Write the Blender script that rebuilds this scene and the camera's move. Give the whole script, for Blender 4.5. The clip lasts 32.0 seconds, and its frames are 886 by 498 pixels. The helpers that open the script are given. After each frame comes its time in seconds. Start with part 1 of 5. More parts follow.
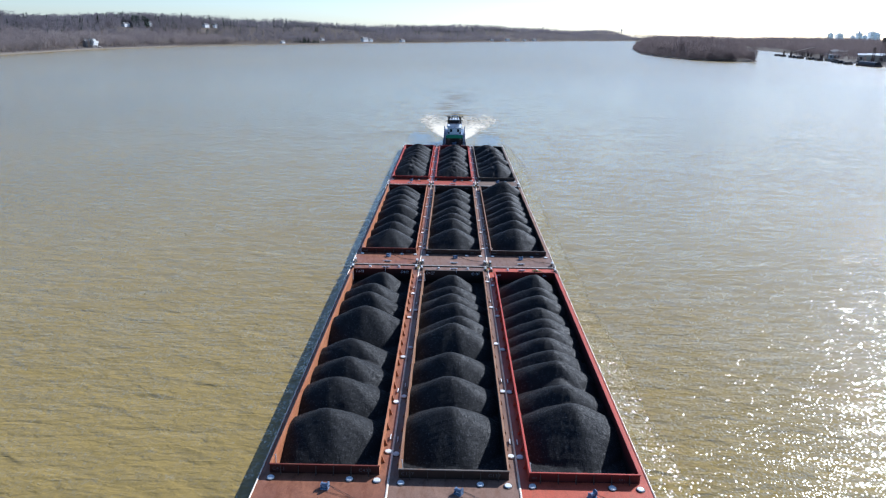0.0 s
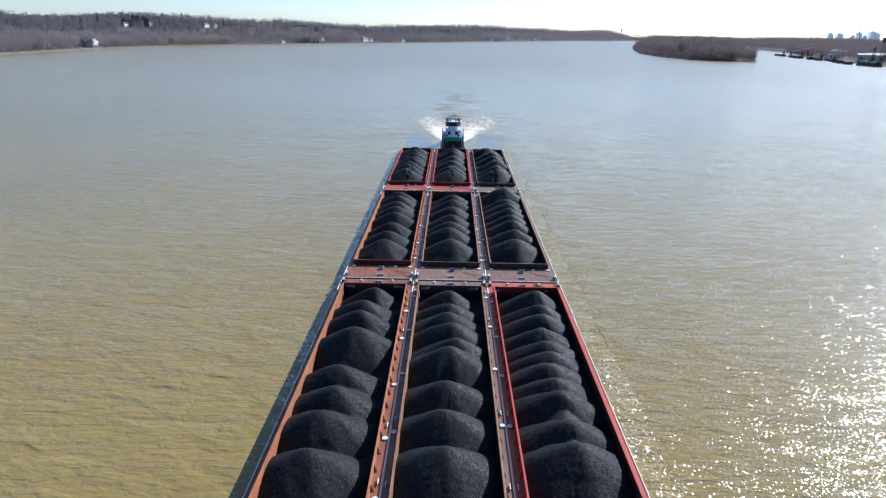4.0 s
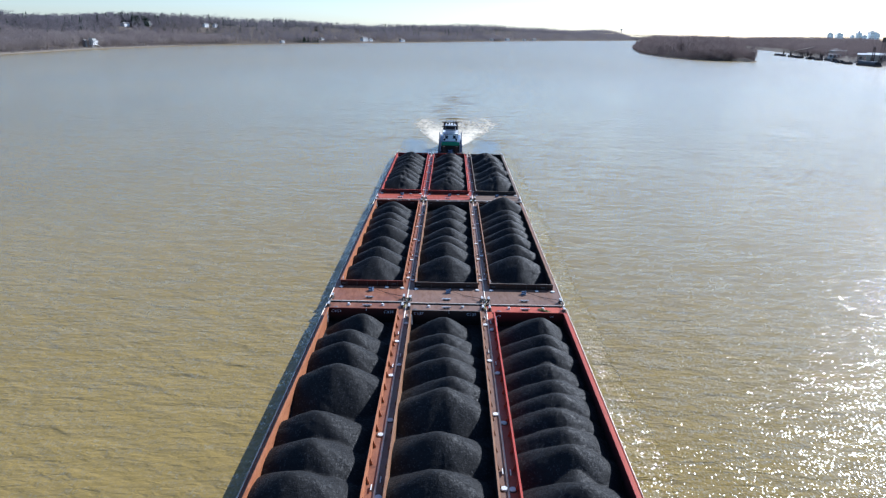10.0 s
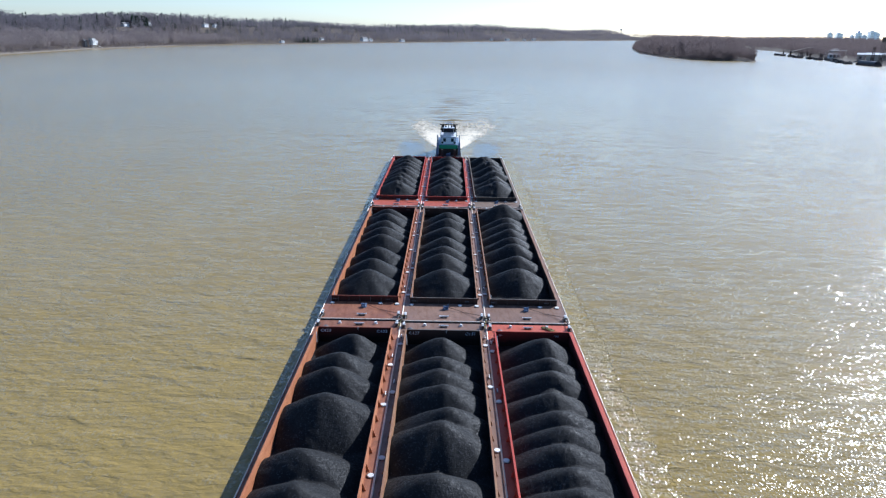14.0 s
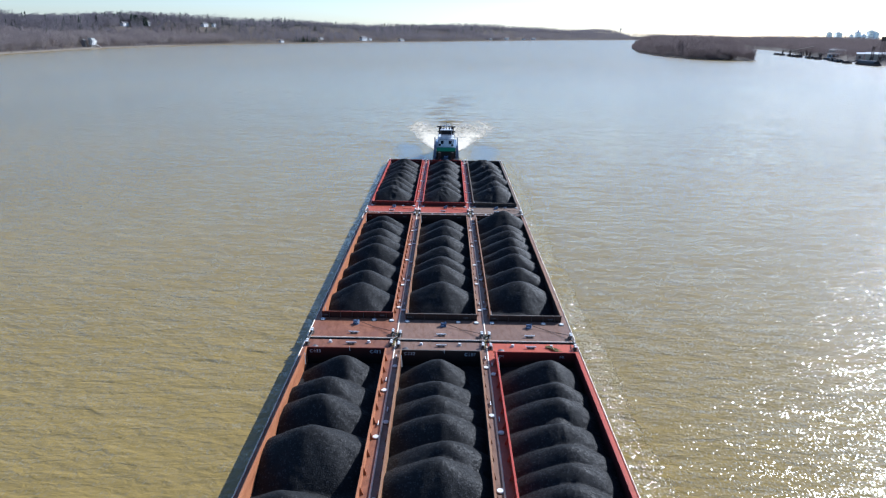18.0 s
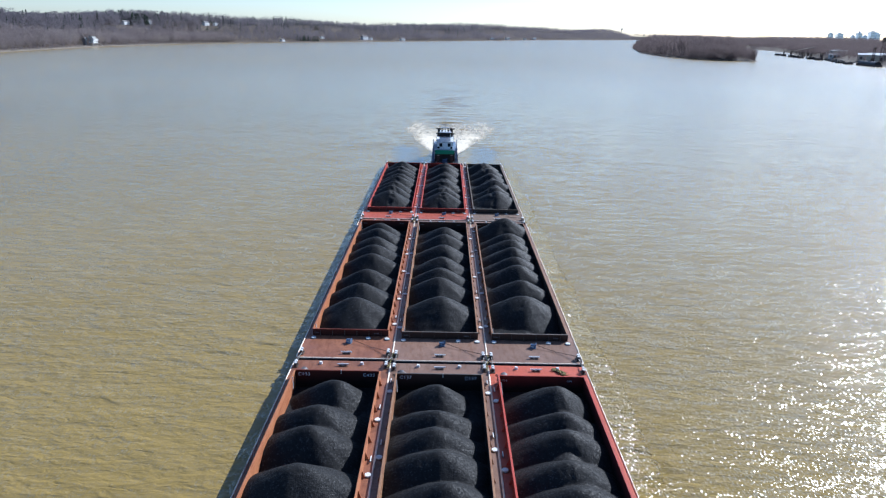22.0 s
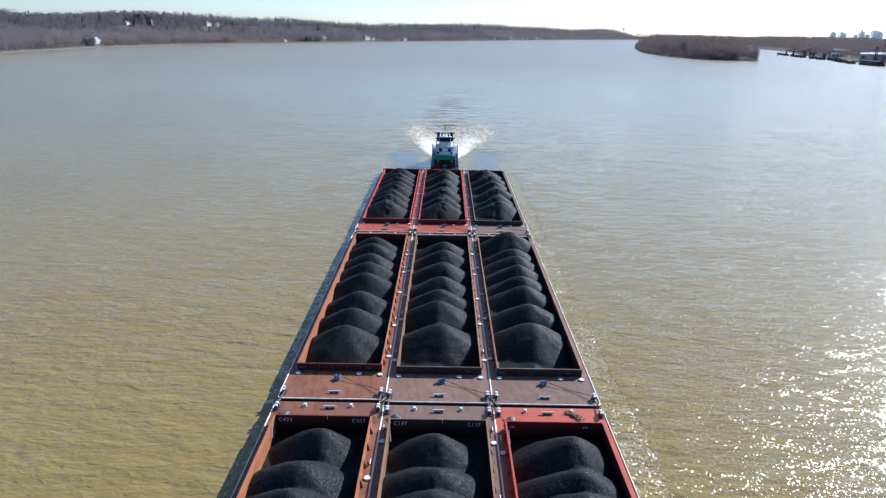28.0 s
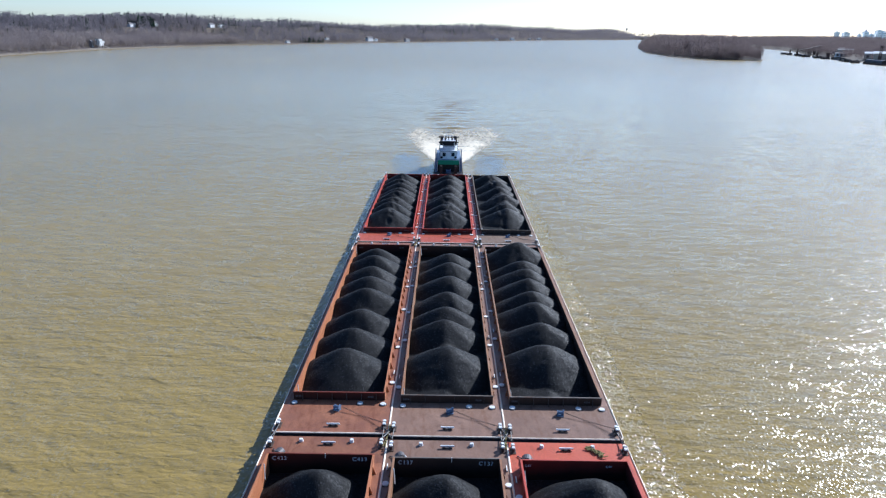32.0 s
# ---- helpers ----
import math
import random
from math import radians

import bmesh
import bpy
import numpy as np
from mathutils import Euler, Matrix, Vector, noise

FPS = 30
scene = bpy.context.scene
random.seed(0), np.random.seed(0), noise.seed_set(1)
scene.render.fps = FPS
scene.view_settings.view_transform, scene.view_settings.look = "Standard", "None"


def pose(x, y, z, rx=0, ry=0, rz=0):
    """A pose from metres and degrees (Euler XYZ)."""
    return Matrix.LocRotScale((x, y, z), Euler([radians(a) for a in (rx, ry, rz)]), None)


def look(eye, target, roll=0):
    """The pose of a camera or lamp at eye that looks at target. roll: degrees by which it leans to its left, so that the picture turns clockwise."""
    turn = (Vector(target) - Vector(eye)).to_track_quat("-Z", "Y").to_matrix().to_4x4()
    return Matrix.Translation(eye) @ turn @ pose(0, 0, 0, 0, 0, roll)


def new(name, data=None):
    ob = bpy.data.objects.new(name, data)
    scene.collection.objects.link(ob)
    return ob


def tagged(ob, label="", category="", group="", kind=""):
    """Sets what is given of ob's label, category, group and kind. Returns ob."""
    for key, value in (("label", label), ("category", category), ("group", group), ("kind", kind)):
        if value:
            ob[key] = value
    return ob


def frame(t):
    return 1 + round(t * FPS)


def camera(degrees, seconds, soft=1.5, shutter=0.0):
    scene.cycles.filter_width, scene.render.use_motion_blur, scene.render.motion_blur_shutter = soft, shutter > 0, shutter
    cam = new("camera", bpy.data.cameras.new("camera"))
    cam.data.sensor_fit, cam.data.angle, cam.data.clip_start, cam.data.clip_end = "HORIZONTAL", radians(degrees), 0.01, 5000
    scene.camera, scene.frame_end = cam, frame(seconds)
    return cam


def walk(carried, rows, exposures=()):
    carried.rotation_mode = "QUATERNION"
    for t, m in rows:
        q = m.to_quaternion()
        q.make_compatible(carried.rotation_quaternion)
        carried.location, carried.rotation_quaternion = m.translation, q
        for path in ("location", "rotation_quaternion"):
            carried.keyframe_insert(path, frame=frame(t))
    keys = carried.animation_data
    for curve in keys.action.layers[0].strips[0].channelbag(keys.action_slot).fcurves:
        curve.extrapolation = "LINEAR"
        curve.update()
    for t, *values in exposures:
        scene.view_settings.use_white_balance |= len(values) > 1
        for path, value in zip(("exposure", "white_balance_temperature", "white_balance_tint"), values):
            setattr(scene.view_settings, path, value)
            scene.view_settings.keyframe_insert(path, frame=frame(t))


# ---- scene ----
# ---- camera ----
cam = camera(65.94, 32.0, soft=1.25)
EYE = (0.0, 0.0, 36.18)          # water lies at z = 0


def cam_pose(x, yaw, pitch, roll):
    """Camera pose from a sideways drift in metres and degrees of turn, downward tilt and lean."""
    y, p = radians(yaw), radians(pitch)
    target = (x - math.sin(y) * math.cos(p), EYE[1] + math.cos(y) * math.cos(p), EYE[2] - math.sin(p))
    return look((x, EYE[1], EYE[2]), target, roll)


walk(cam, [(t, cam_pose(x, yaw, 17.60 + dp, 0.91 + dr)) for t, x, yaw, dp, dr in [
    (0, 0, 0, 0, 0), (6, 0, -.01, .02, 0), (10, 0, -.02, .03, 0), (14, 0, -.03, .03, -.02),
    (17, 0, -.08, .05, -.06), (20, 0, -.05, .10, .10), (23, 0, -.04, .11, .17), (25, 0, .05, .10, .15),
    (28, 0, .13, .11, .05), (30, 0, .24, .10, 0), (31, -.2, .31, .08, -.08), (32, -.55, .41, .06, -.15)]],
    exposures=[(0, 0.62, 5300, 11), (32, 0.62, 5300, 11)])

# ---- world and sun ----
SUN_AZ, SUN_EL = 45.4, 30.5       # degrees to the right of +Y, and above the horizon
world = bpy.data.worlds.new("world")
scene.world = world
world.use_nodes = True
wn, wl = world.node_tree.nodes, world.node_tree.links
sky = wn.new("ShaderNodeTexSky")
sky.sky_type = "NISHITA"
sky.sun_disc = False
sky.sun_elevation, sky.sun_rotation = radians(SUN_EL), radians(SUN_AZ)
sky.altitude, sky.air_density, sky.dust_density, sky.ozone_density = 900, 1.0, 1.0, 2.6
wl.new(sky.outputs[0], wn["Background"].inputs[0])
wn["Background"].inputs[1].default_value = 0.095

sun = new("sun", bpy.data.lights.new("sun", "SUN"))
sun.data.energy, sun.data.angle, sun.data.color = 5.2, radians(0.53), (1.0, 0.95, 0.87)
sun_dir = Vector((math.sin(radians(SUN_AZ)) * math.cos(radians(SUN_EL)),
                  math.cos(radians(SUN_AZ)) * math.cos(radians(SUN_EL)), math.sin(radians(SUN_EL))))
sun.matrix_world = look(sun_dir * 300, (0, 0, 0))

# ---- materials ----


def mat_new(name):
    m = bpy.data.materials.new(name)
    m.use_nodes = True
    nt = m.node_tree
    return m, nt.nodes, nt.links, nt.nodes["Principled BSDF"]


def ramp(nodes, stops, interp="LINEAR"):
    r = nodes.new("ShaderNodeValToRGB")
    r.color_ramp.interpolation = interp
    el = r.color_ramp.elements
    while len(el) < len(stops):
        el.new(0.5)
    for e, (p, c) in zip(el, stops):
        e.position = p
        e.color = (*c, 1) if len(c) == 3 else c
    return r


def noise_tex(nodes, links, scale, detail=4, rough=0.55, stretch=None, coord="Object", dist=0.0):
    tc = nodes.new("ShaderNodeTexCoord")
    n = nodes.new("ShaderNodeTexNoise")
    n.inputs["Scale"].default_value, n.inputs["Detail"].default_value = scale, detail
    n.inputs["Roughness"].default_value, n.inputs["Distortion"].default_value = rough, dist
    if stretch:
        mp = nodes.new("ShaderNodeMapping")
        mp.inputs["Rotation"].default_value = (0, 0, radians(stretch[1]))
        mp.inputs["Scale"].default_value = stretch[0]
        links.new(tc.outputs[coord], mp.inputs[0])
        links.new(mp.outputs[0], n.inputs["Vector"])
    else:
        links.new(tc.outputs[coord], n.inputs["Vector"])
    return n


def mix_rgb(nodes, links, fac, a, b):
    m = nodes.new("ShaderNodeMix")
    m.data_type = "RGBA"
    for sock, v in ((m.inputs[0], fac), (m.inputs[6], a), (m.inputs[7], b)):
        if isinstance(v, (tuple, float, int)):
            sock.default_value = (*v, 1) if isinstance(v, tuple) else v
        else:
            links.new(v, sock)
    return m.outputs[2]


def bump_of(nodes, links, height, strength, distance, normal=None):
    b = nodes.new("ShaderNodeBump")
    b.inputs["Strength"].default_value, b.inputs["Distance"].default_value = strength, distance
    links.new(height, b.inputs["Height"])
    if normal is not None:
        links.new(normal, b.inputs["Normal"])
    return b.outputs[0]


def worn(name, base, alt, rust=(0.16, 0.07, 0.035), rust_amount=0.35, rough=0.6, scale=0.5, metal=0.0, per_object=0.1, stain=0.25):
    """Painted or bare steel: broad blotches, rust stains and fine grain."""
    m, n, l, p = mat_new(name)
    big = noise_tex(n, l, scale, 5, 0.6)
    fine = noise_tex(n, l, 9.0, 4, 0.65)
    streak = noise_tex(n, l, 1.6, 6, 0.7, ((1.0, 0.25, 1.0), 12))
    r1 = ramp(n, [(0.35, (0, 0, 0)), (0.68, (1, 1, 1))])
    l.new(big.outputs[0], r1.inputs[0])
    c = mix_rgb(n, l, r1.outputs[0], base, alt)
    r2 = ramp(n, [(0.60 - 0.28 * rust_amount, (0, 0, 0)), (0.78, (1, 1, 1))])
    l.new(streak.outputs[0], r2.inputs[0])
    c = mix_rgb(n, l, r2.outputs[0], c, rust)
    blot = noise_tex(n, l, 0.45, 6, 0.72, dist=0.6)
    r5 = ramp(n, [(0.56, (1, 1, 1)), (0.70, (0.48, 0.45, 0.44))])
    l.new(blot.outputs[0], r5.inputs[0])
    mul = n.new("ShaderNodeMix")
    mul.data_type, mul.blend_type = "RGBA", "MULTIPLY"
    mul.inputs[0].default_value = stain
    l.new(c, mul.inputs[6])
    l.new(r5.outputs[0], mul.inputs[7])
    c = mul.outputs[2]
    info = n.new("ShaderNodeObjectInfo")
    hsv = n.new("ShaderNodeHueSaturation")
    mr = n.new("ShaderNodeMapRange")
    l.new(info.outputs["Random"], mr.inputs[0])
    mr.inputs[3].default_value, mr.inputs[4].default_value = 1 - per_object, 1 + per_object
    mm = n.new("ShaderNodeMath")
    mm.operation = "MULTIPLY"
    r3 = ramp(n, [(0.3, (0.8, 0.8, 0.8)), (0.7, (1.15, 1.15, 1.15))])
    l.new(fine.outputs[0], r3.inputs[0])
    l.new(mr.outputs[0], mm.inputs[0])
    l.new(r3.outputs[0], mm.inputs[1])
    l.new(mm.outputs[0], hsv.inputs["Value"])
    l.new(c, hsv.inputs["Color"])
    l.new(hsv.outputs[0], p.inputs["Base Color"])
    r4 = ramp(n, [(0.3, (rough - .12,) * 3), (0.75, (rough + .15,) * 3)])
    l.new(streak.outputs[0], r4.inputs[0])
    l.new(r4.outputs[0], p.inputs["Roughness"])
    p.inputs["Metallic"].default_value = metal
    p.inputs["Specular IOR Level"].default_value = 0.25
    l.new(bump_of(n, l, fine.outputs[0], 0.25, 0.02), p.inputs["Normal"])
    return m


# slopes of the wind ripples on the reflecting surface: scale, detail, stretch, steepness
WAVES = [(0.06, 2, ((0.45, 1.0, 1.0), -14), 0.05), (0.45, 1, ((0.22, 1.0, 1.0), -4), 0.17),
         (1.3, 1, ((0.27, 1.0, 1.0), 5), 0.30), (4.6, 1, ((1.25, 0.6, 1.0), -8), 1.15)]
LEAN, FAR_LEAN = -0.012, -0.018                    # normals lean to the viewpoint, so the water mirrors higher sky


def water_material(name="turbid_river_water", rough=1.0):
    """Silty water: a matt body under a clear rippled surface."""
    m, n, l, p = mat_new(name)
    silt = noise_tex(n, l, 0.012, 4, 0.6, ((1.0, 0.45, 1.0), 20))
    r = ramp(n, [(0.3, (0.220, 0.155, 0.044)), (0.7, (0.264, 0.187, 0.056))])
    l.new(silt.outputs[0], r.inputs[0])
    l.new(r.outputs[0], p.inputs["Base Color"])
    p.inputs["Roughness"].default_value = 0.9
    p.inputs["Specular IOR Level"].default_value = 0.0
    chop = noise_tex(n, l, 0.45, 2, 0.45, ((0.45, 1.0, 1.0), -7), dist=0.5)
    wavelet = noise_tex(n, l, 1.5, 2, 0.5, ((0.5, 1.0, 1.0), 8), dist=0.5)
    nb = bump_of(n, l, chop.outputs[0], 1.0, 0.42 * min(rough, 1.3))
    nb = bump_of(n, l, wavelet.outputs[0], 1.0, 0.17 * min(rough, 1.3), nb)
    l.new(nb, p.inputs["Normal"])
    geo = n.new("ShaderNodeNewGeometry")
    total = geo.outputs["Normal"]
    # the ripples come in bunches: steep wavelets between flat ones
    bunch = n.new("ShaderNodeMapRange")
    for k, v in enumerate((0.25, 0.75, 0.40, 1.60)):
        bunch.inputs[k + 1].default_value = v
    l.new(noise_tex(n, l, 0.7, 2, 0.6, ((0.6, 1.0, 1.0), 10)).outputs[0], bunch.inputs[0])
    for scale, detail, stretch, amount in WAVES:
        t = noise_tex(n, l, scale, detail, 0.55, stretch, dist=0.25)
        sub = n.new("ShaderNodeVectorMath")
        sub.operation = "SUBTRACT"
        l.new(t.outputs["Color"], sub.inputs[0])
        sub.inputs[1].default_value = (0.5, 0.5, 0.5)
        mul = n.new("ShaderNodeVectorMath")
        mul.operation = "MULTIPLY_ADD"
        slope = sub.outputs[0]
        if scale > 2:
            more = n.new("ShaderNodeVectorMath")
            more.operation = "SCALE"
            l.new(slope, more.inputs[0])
            l.new(bunch.outputs[0], more.inputs["Scale"])
            slope = more.outputs[0]
        l.new(slope, mul.inputs[0])
        mul.inputs[1].default_value = (amount * (1.05 if scale > 2 else 0.9) * rough, amount * (0.70 if scale > 2 else 1.0) * rough, 0.0)
        l.new(total, mul.inputs[2])
        total = mul.outputs[0]
    p.inputs["Coat Weight"].default_value = 1.0
    p.inputs["Coat IOR"].default_value = 1.40
    # the open reach upriver lies ruffled by the wind, the near water smoother
    sep = n.new("ShaderNodeSeparateXYZ")
    l.new(geo.outputs["Position"], sep.inputs[0])
    reach = n.new("ShaderNodeMapRange")
    reach.interpolation_type = "SMOOTHSTEP"
    for k, v in enumerate((60, 900, 0.115, 0.26)):
        reach.inputs[k + 1].default_value = v
    l.new(sep.outputs[1], reach.inputs[0])
    # the lean towards the viewpoint grows with distance upriver
    tilt = n.new("ShaderNodeMapRange")
    for k, v in enumerate((100, 900, LEAN, FAR_LEAN)):
        tilt.inputs[k + 1].default_value = v
    l.new(sep.outputs[1], tilt.inputs[0])
    leaning = n.new("ShaderNodeCombineXYZ")
    l.new(tilt.outputs[0], leaning.inputs[1])
    lean = n.new("ShaderNodeVectorMath")
    l.new(total, lean.inputs[0])
    l.new(leaning.outputs[0], lean.inputs[1])
    # tilt away from the viewpoint is capped by distance, steering reflections skyward
    eye_slope = n.new("ShaderNodeMath")
    eye_slope.operation = "DIVIDE"
    eye_slope.inputs[0].default_value = 23.0
    l.new(sep.outputs[1], eye_slope.inputs[1])
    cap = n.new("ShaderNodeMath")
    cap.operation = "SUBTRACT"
    l.new(eye_slope.outputs[0], cap.inputs[0])
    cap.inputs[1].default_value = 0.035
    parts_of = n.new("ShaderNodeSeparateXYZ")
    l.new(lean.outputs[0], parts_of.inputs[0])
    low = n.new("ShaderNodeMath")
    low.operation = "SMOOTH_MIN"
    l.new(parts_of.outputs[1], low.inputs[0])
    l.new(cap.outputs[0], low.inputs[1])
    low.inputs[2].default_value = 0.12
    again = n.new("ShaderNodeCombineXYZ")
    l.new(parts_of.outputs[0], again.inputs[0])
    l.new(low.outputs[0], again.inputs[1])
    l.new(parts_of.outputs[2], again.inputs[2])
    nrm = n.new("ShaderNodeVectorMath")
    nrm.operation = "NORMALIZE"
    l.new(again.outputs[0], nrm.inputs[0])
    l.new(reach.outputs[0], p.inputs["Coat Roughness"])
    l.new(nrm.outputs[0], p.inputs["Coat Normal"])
    if rough > 1:                # a patch of wash thins out raggedly at its edges
        uv, cut = n.new("ShaderNodeUVMap"), n.new("ShaderNodeSeparateXYZ")
        l.new(uv.outputs[0], cut.inputs[0])
        rag = n.new("ShaderNodeMath")
        rag.operation = "ADD"
        l.new(cut.outputs[0], rag.inputs[0])
        l.new(noise_tex(n, l, 1.5, 5, 0.65).outputs[0], rag.inputs[1])
        fade = n.new("ShaderNodeMapRange")
        fade.inputs[1].default_value, fade.inputs[2].default_value = 0.70, 0.75
        l.new(rag.outputs[0], fade.inputs[0])
        l.new(fade.outputs[0], p.inputs["Alpha"])
    return m


def coal_material():
    m, n, l, p = mat_new("crushed_coal")
    v = n.new("ShaderNodeTexVoronoi")
    tc = n.new("ShaderNodeTexCoord")
    v.inputs["Scale"].default_value = 9.0
    l.new(tc.outputs["Object"], v.inputs["Vector"])
    fine = noise_tex(n, l, 22.0, 3, 0.7)
    big = noise_tex(n, l, 0.9, 4, 0.6)
    r = ramp(n, [(0.3, (0.0125, 0.0123, 0.0122)), (0.7, (0.0200, 0.0197, 0.0195))])
    l.new(big.outputs[0], r.inputs[0])
    lump = mix_rgb(n, l, 0.5, r.outputs[0], (0.0155, 0.0153, 0.0154))
    dust = noise_tex(n, l, 0.33, 5, 0.7, dist=1.2)
    rd = ramp(n, [(0.56, (0, 0, 0)), (0.74, (1, 1, 1))])
    l.new(dust.outputs[0], rd.inputs[0])
    lump = mix_rgb(n, l, rd.outputs[0], lump, (0.019, 0.0187, 0.0187))
    sep = n.new("ShaderNodeSeparateColor")
    l.new(v.outputs["Color"], sep.inputs[0])
    r2 = ramp(n, [(0.86, (0, 0, 0)), (0.98, (1, 1, 1))])
    l.new(sep.outputs[0], r2.inputs[0])
    c = mix_rgb(n, l, r2.outputs[0], lump, (0.040, 0.040, 0.041))
    l.new(c, p.inputs["Base Color"])
    p.inputs["Specular IOR Level"].default_value = 0.09
    r3 = ramp(n, [(0.1, (0.46,) * 3), (0.9, (0.85,) * 3)])
    l.new(sep.outputs[1], r3.inputs[0])
    l.new(r3.outputs[0], p.inputs["Roughness"])
    nb = bump_of(n, l, v.outputs["Distance"], 0.35, 0.06)
    nb = bump_of(n, l, fine.outputs[0], 0.5, 0.03, nb)
    l.new(nb, p.inputs["Normal"])
    return m


def dust_shade(name, base):
    """Hopper end wall: paint above, below an uneven line coal dust and painted-in shade."""
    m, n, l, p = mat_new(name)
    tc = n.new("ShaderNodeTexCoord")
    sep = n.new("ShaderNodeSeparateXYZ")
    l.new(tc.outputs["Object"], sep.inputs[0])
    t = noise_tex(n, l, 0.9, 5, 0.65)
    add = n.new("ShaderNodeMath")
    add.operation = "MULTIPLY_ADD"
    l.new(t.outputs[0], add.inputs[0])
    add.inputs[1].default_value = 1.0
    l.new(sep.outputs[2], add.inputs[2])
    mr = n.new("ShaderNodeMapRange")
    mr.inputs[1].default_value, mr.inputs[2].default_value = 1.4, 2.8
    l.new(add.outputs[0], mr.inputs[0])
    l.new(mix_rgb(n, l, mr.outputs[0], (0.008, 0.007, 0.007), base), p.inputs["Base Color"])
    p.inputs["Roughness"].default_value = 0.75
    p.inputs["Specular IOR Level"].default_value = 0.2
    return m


def plain(name, base, alt=None, rough=0.7, scale=2.0, bump=0.2, dist=0.02, metal=0.0, island=0.0):
    m, n, l, p = mat_new(name)
    t = noise_tex(n, l, scale, 5, 0.65)
    r = ramp(n, [(0.3, base), (0.7, alt or tuple(min(1, c * 1.25) for c in base))])
    l.new(t.outputs[0], r.inputs[0])
    out = r.outputs[0]
    if island:
        g = n.new("ShaderNodeNewGeometry")
        hsv = n.new("ShaderNodeHueSaturation")
        mr = n.new("ShaderNodeMapRange")
        l.new(g.outputs["Random Per Island"], mr.inputs[0])
        mr.inputs[3].default_value, mr.inputs[4].default_value = 1 - island, 1 + island
        l.new(mr.outputs[0], hsv.inputs["Value"])
        l.new(out, hsv.inputs["Color"])
        out = hsv.outputs[0]
    l.new(out, p.inputs["Base Color"])
    p.inputs["Roughness"].default_value, p.inputs["Metallic"].default_value = rough, metal
    p.inputs["Specular IOR Level"].default_value = 0.08 if rough > 0.65 else 0.5
    if bump:
        l.new(bump_of(n, l, t.outputs[0], bump, dist), p.inputs["Normal"])
    return m


def foam_material(name, cover, scale, stretch, colour=(0.78, 0.76, 0.70), soft=0.33):
    """Broken foam: white froth with ragged holes, through which the water shows."""
    m, n, l, p = mat_new(name)
    a = noise_tex(n, l, scale, 8, 0.72, stretch, dist=0.8)
    b = noise_tex(n, l, scale * 0.22, 4, 0.6, stretch)
    add = n.new("ShaderNodeMath")
    add.operation = "MULTIPLY_ADD"
    l.new(b.outputs[0], add.inputs[0])
    add.inputs[1].default_value = 0.6
    l.new(a.outputs[0], add.inputs[2])
    uv = n.new("ShaderNodeUVMap")
    sep = n.new("ShaderNodeSeparateXYZ")
    l.new(uv.outputs[0], sep.inputs[0])
    sub = n.new("ShaderNodeMath")       # the edge of a patch thins out
    sub.operation = "ADD"
    l.new(add.outputs[0], sub.inputs[0])
    l.new(sep.outputs[0], sub.inputs[1])
    r = ramp(n, [(0.0, (0, 0, 0)), (1.0, (1, 1, 1))])
    mr = n.new("ShaderNodeMapRange")
    mr.inputs[1].default_value, mr.inputs[2].default_value = 1.62 - cover, 1.62 + soft - cover
    l.new(sub.outputs[0], mr.inputs[0])
    l.new(mr.outputs[0], r.inputs[0])
    l.new(r.outputs[0], p.inputs["Alpha"])
    p.inputs["Base Color"].default_value = (*colour, 1)
    p.inputs["Roughness"].default_value = 0.6
    l.new(bump_of(n, l, a.outputs[0], 0.8, 0.3), p.inputs["Normal"])
    return m


M_WATER = water_material()
M_WASH = water_material("choppy_hull_wash", 2.2)
M_COAL = coal_material()
M_WHITE = worn("white_deck_paint", (0.72, 0.72, 0.70), (0.60, 0.60, 0.57), rust_amount=0.05, rough=0.5)
M_EDGE = worn("bare_worn_steel_edge", (0.84, 0.73, 0.58), (0.70, 0.56, 0.42), rust_amount=0.08, rough=0.5, scale=1.5)
M_WINCH = worn("blue_grey_winch_paint", (0.10, 0.16, 0.26), (0.17, 0.22, 0.30), rust_amount=0.2, rough=0.5, scale=2)
M_IRON = worn("dark_rusty_iron", (0.045, 0.035, 0.03), (0.09, 0.06, 0.045), rust_amount=0.4, rough=0.65, scale=3)
M_LEAD = worn("grey_cast_iron", (0.085, 0.08, 0.08), (0.14, 0.13, 0.13), rust_amount=0.35, rough=0.5, scale=3)
M_WIRE = plain("greased_wire_rope", (0.03, 0.028, 0.025), (0.07, 0.06, 0.05), 0.5, 14, 0.4)
M_ROPE = plain("tangled_olive_line", (0.16, 0.13, 0.05), (0.26, 0.22, 0.10), 0.85, 12, 0.4)
M_HULL = worn("black_hull_paint", (0.018, 0.020, 0.026), (0.035, 0.035, 0.04), rust_amount=0.15, rough=0.55)
M_FADED = plain("nearly_worn_lettering", (0.075, 0.07, 0.07), (0.13, 0.12, 0.12), 0.7, 6, 0)
M_LETTER = plain("faded_white_lettering", (0.62, 0.68, 0.75), (0.5, 0.56, 0.62), 0.6, 6, 0)

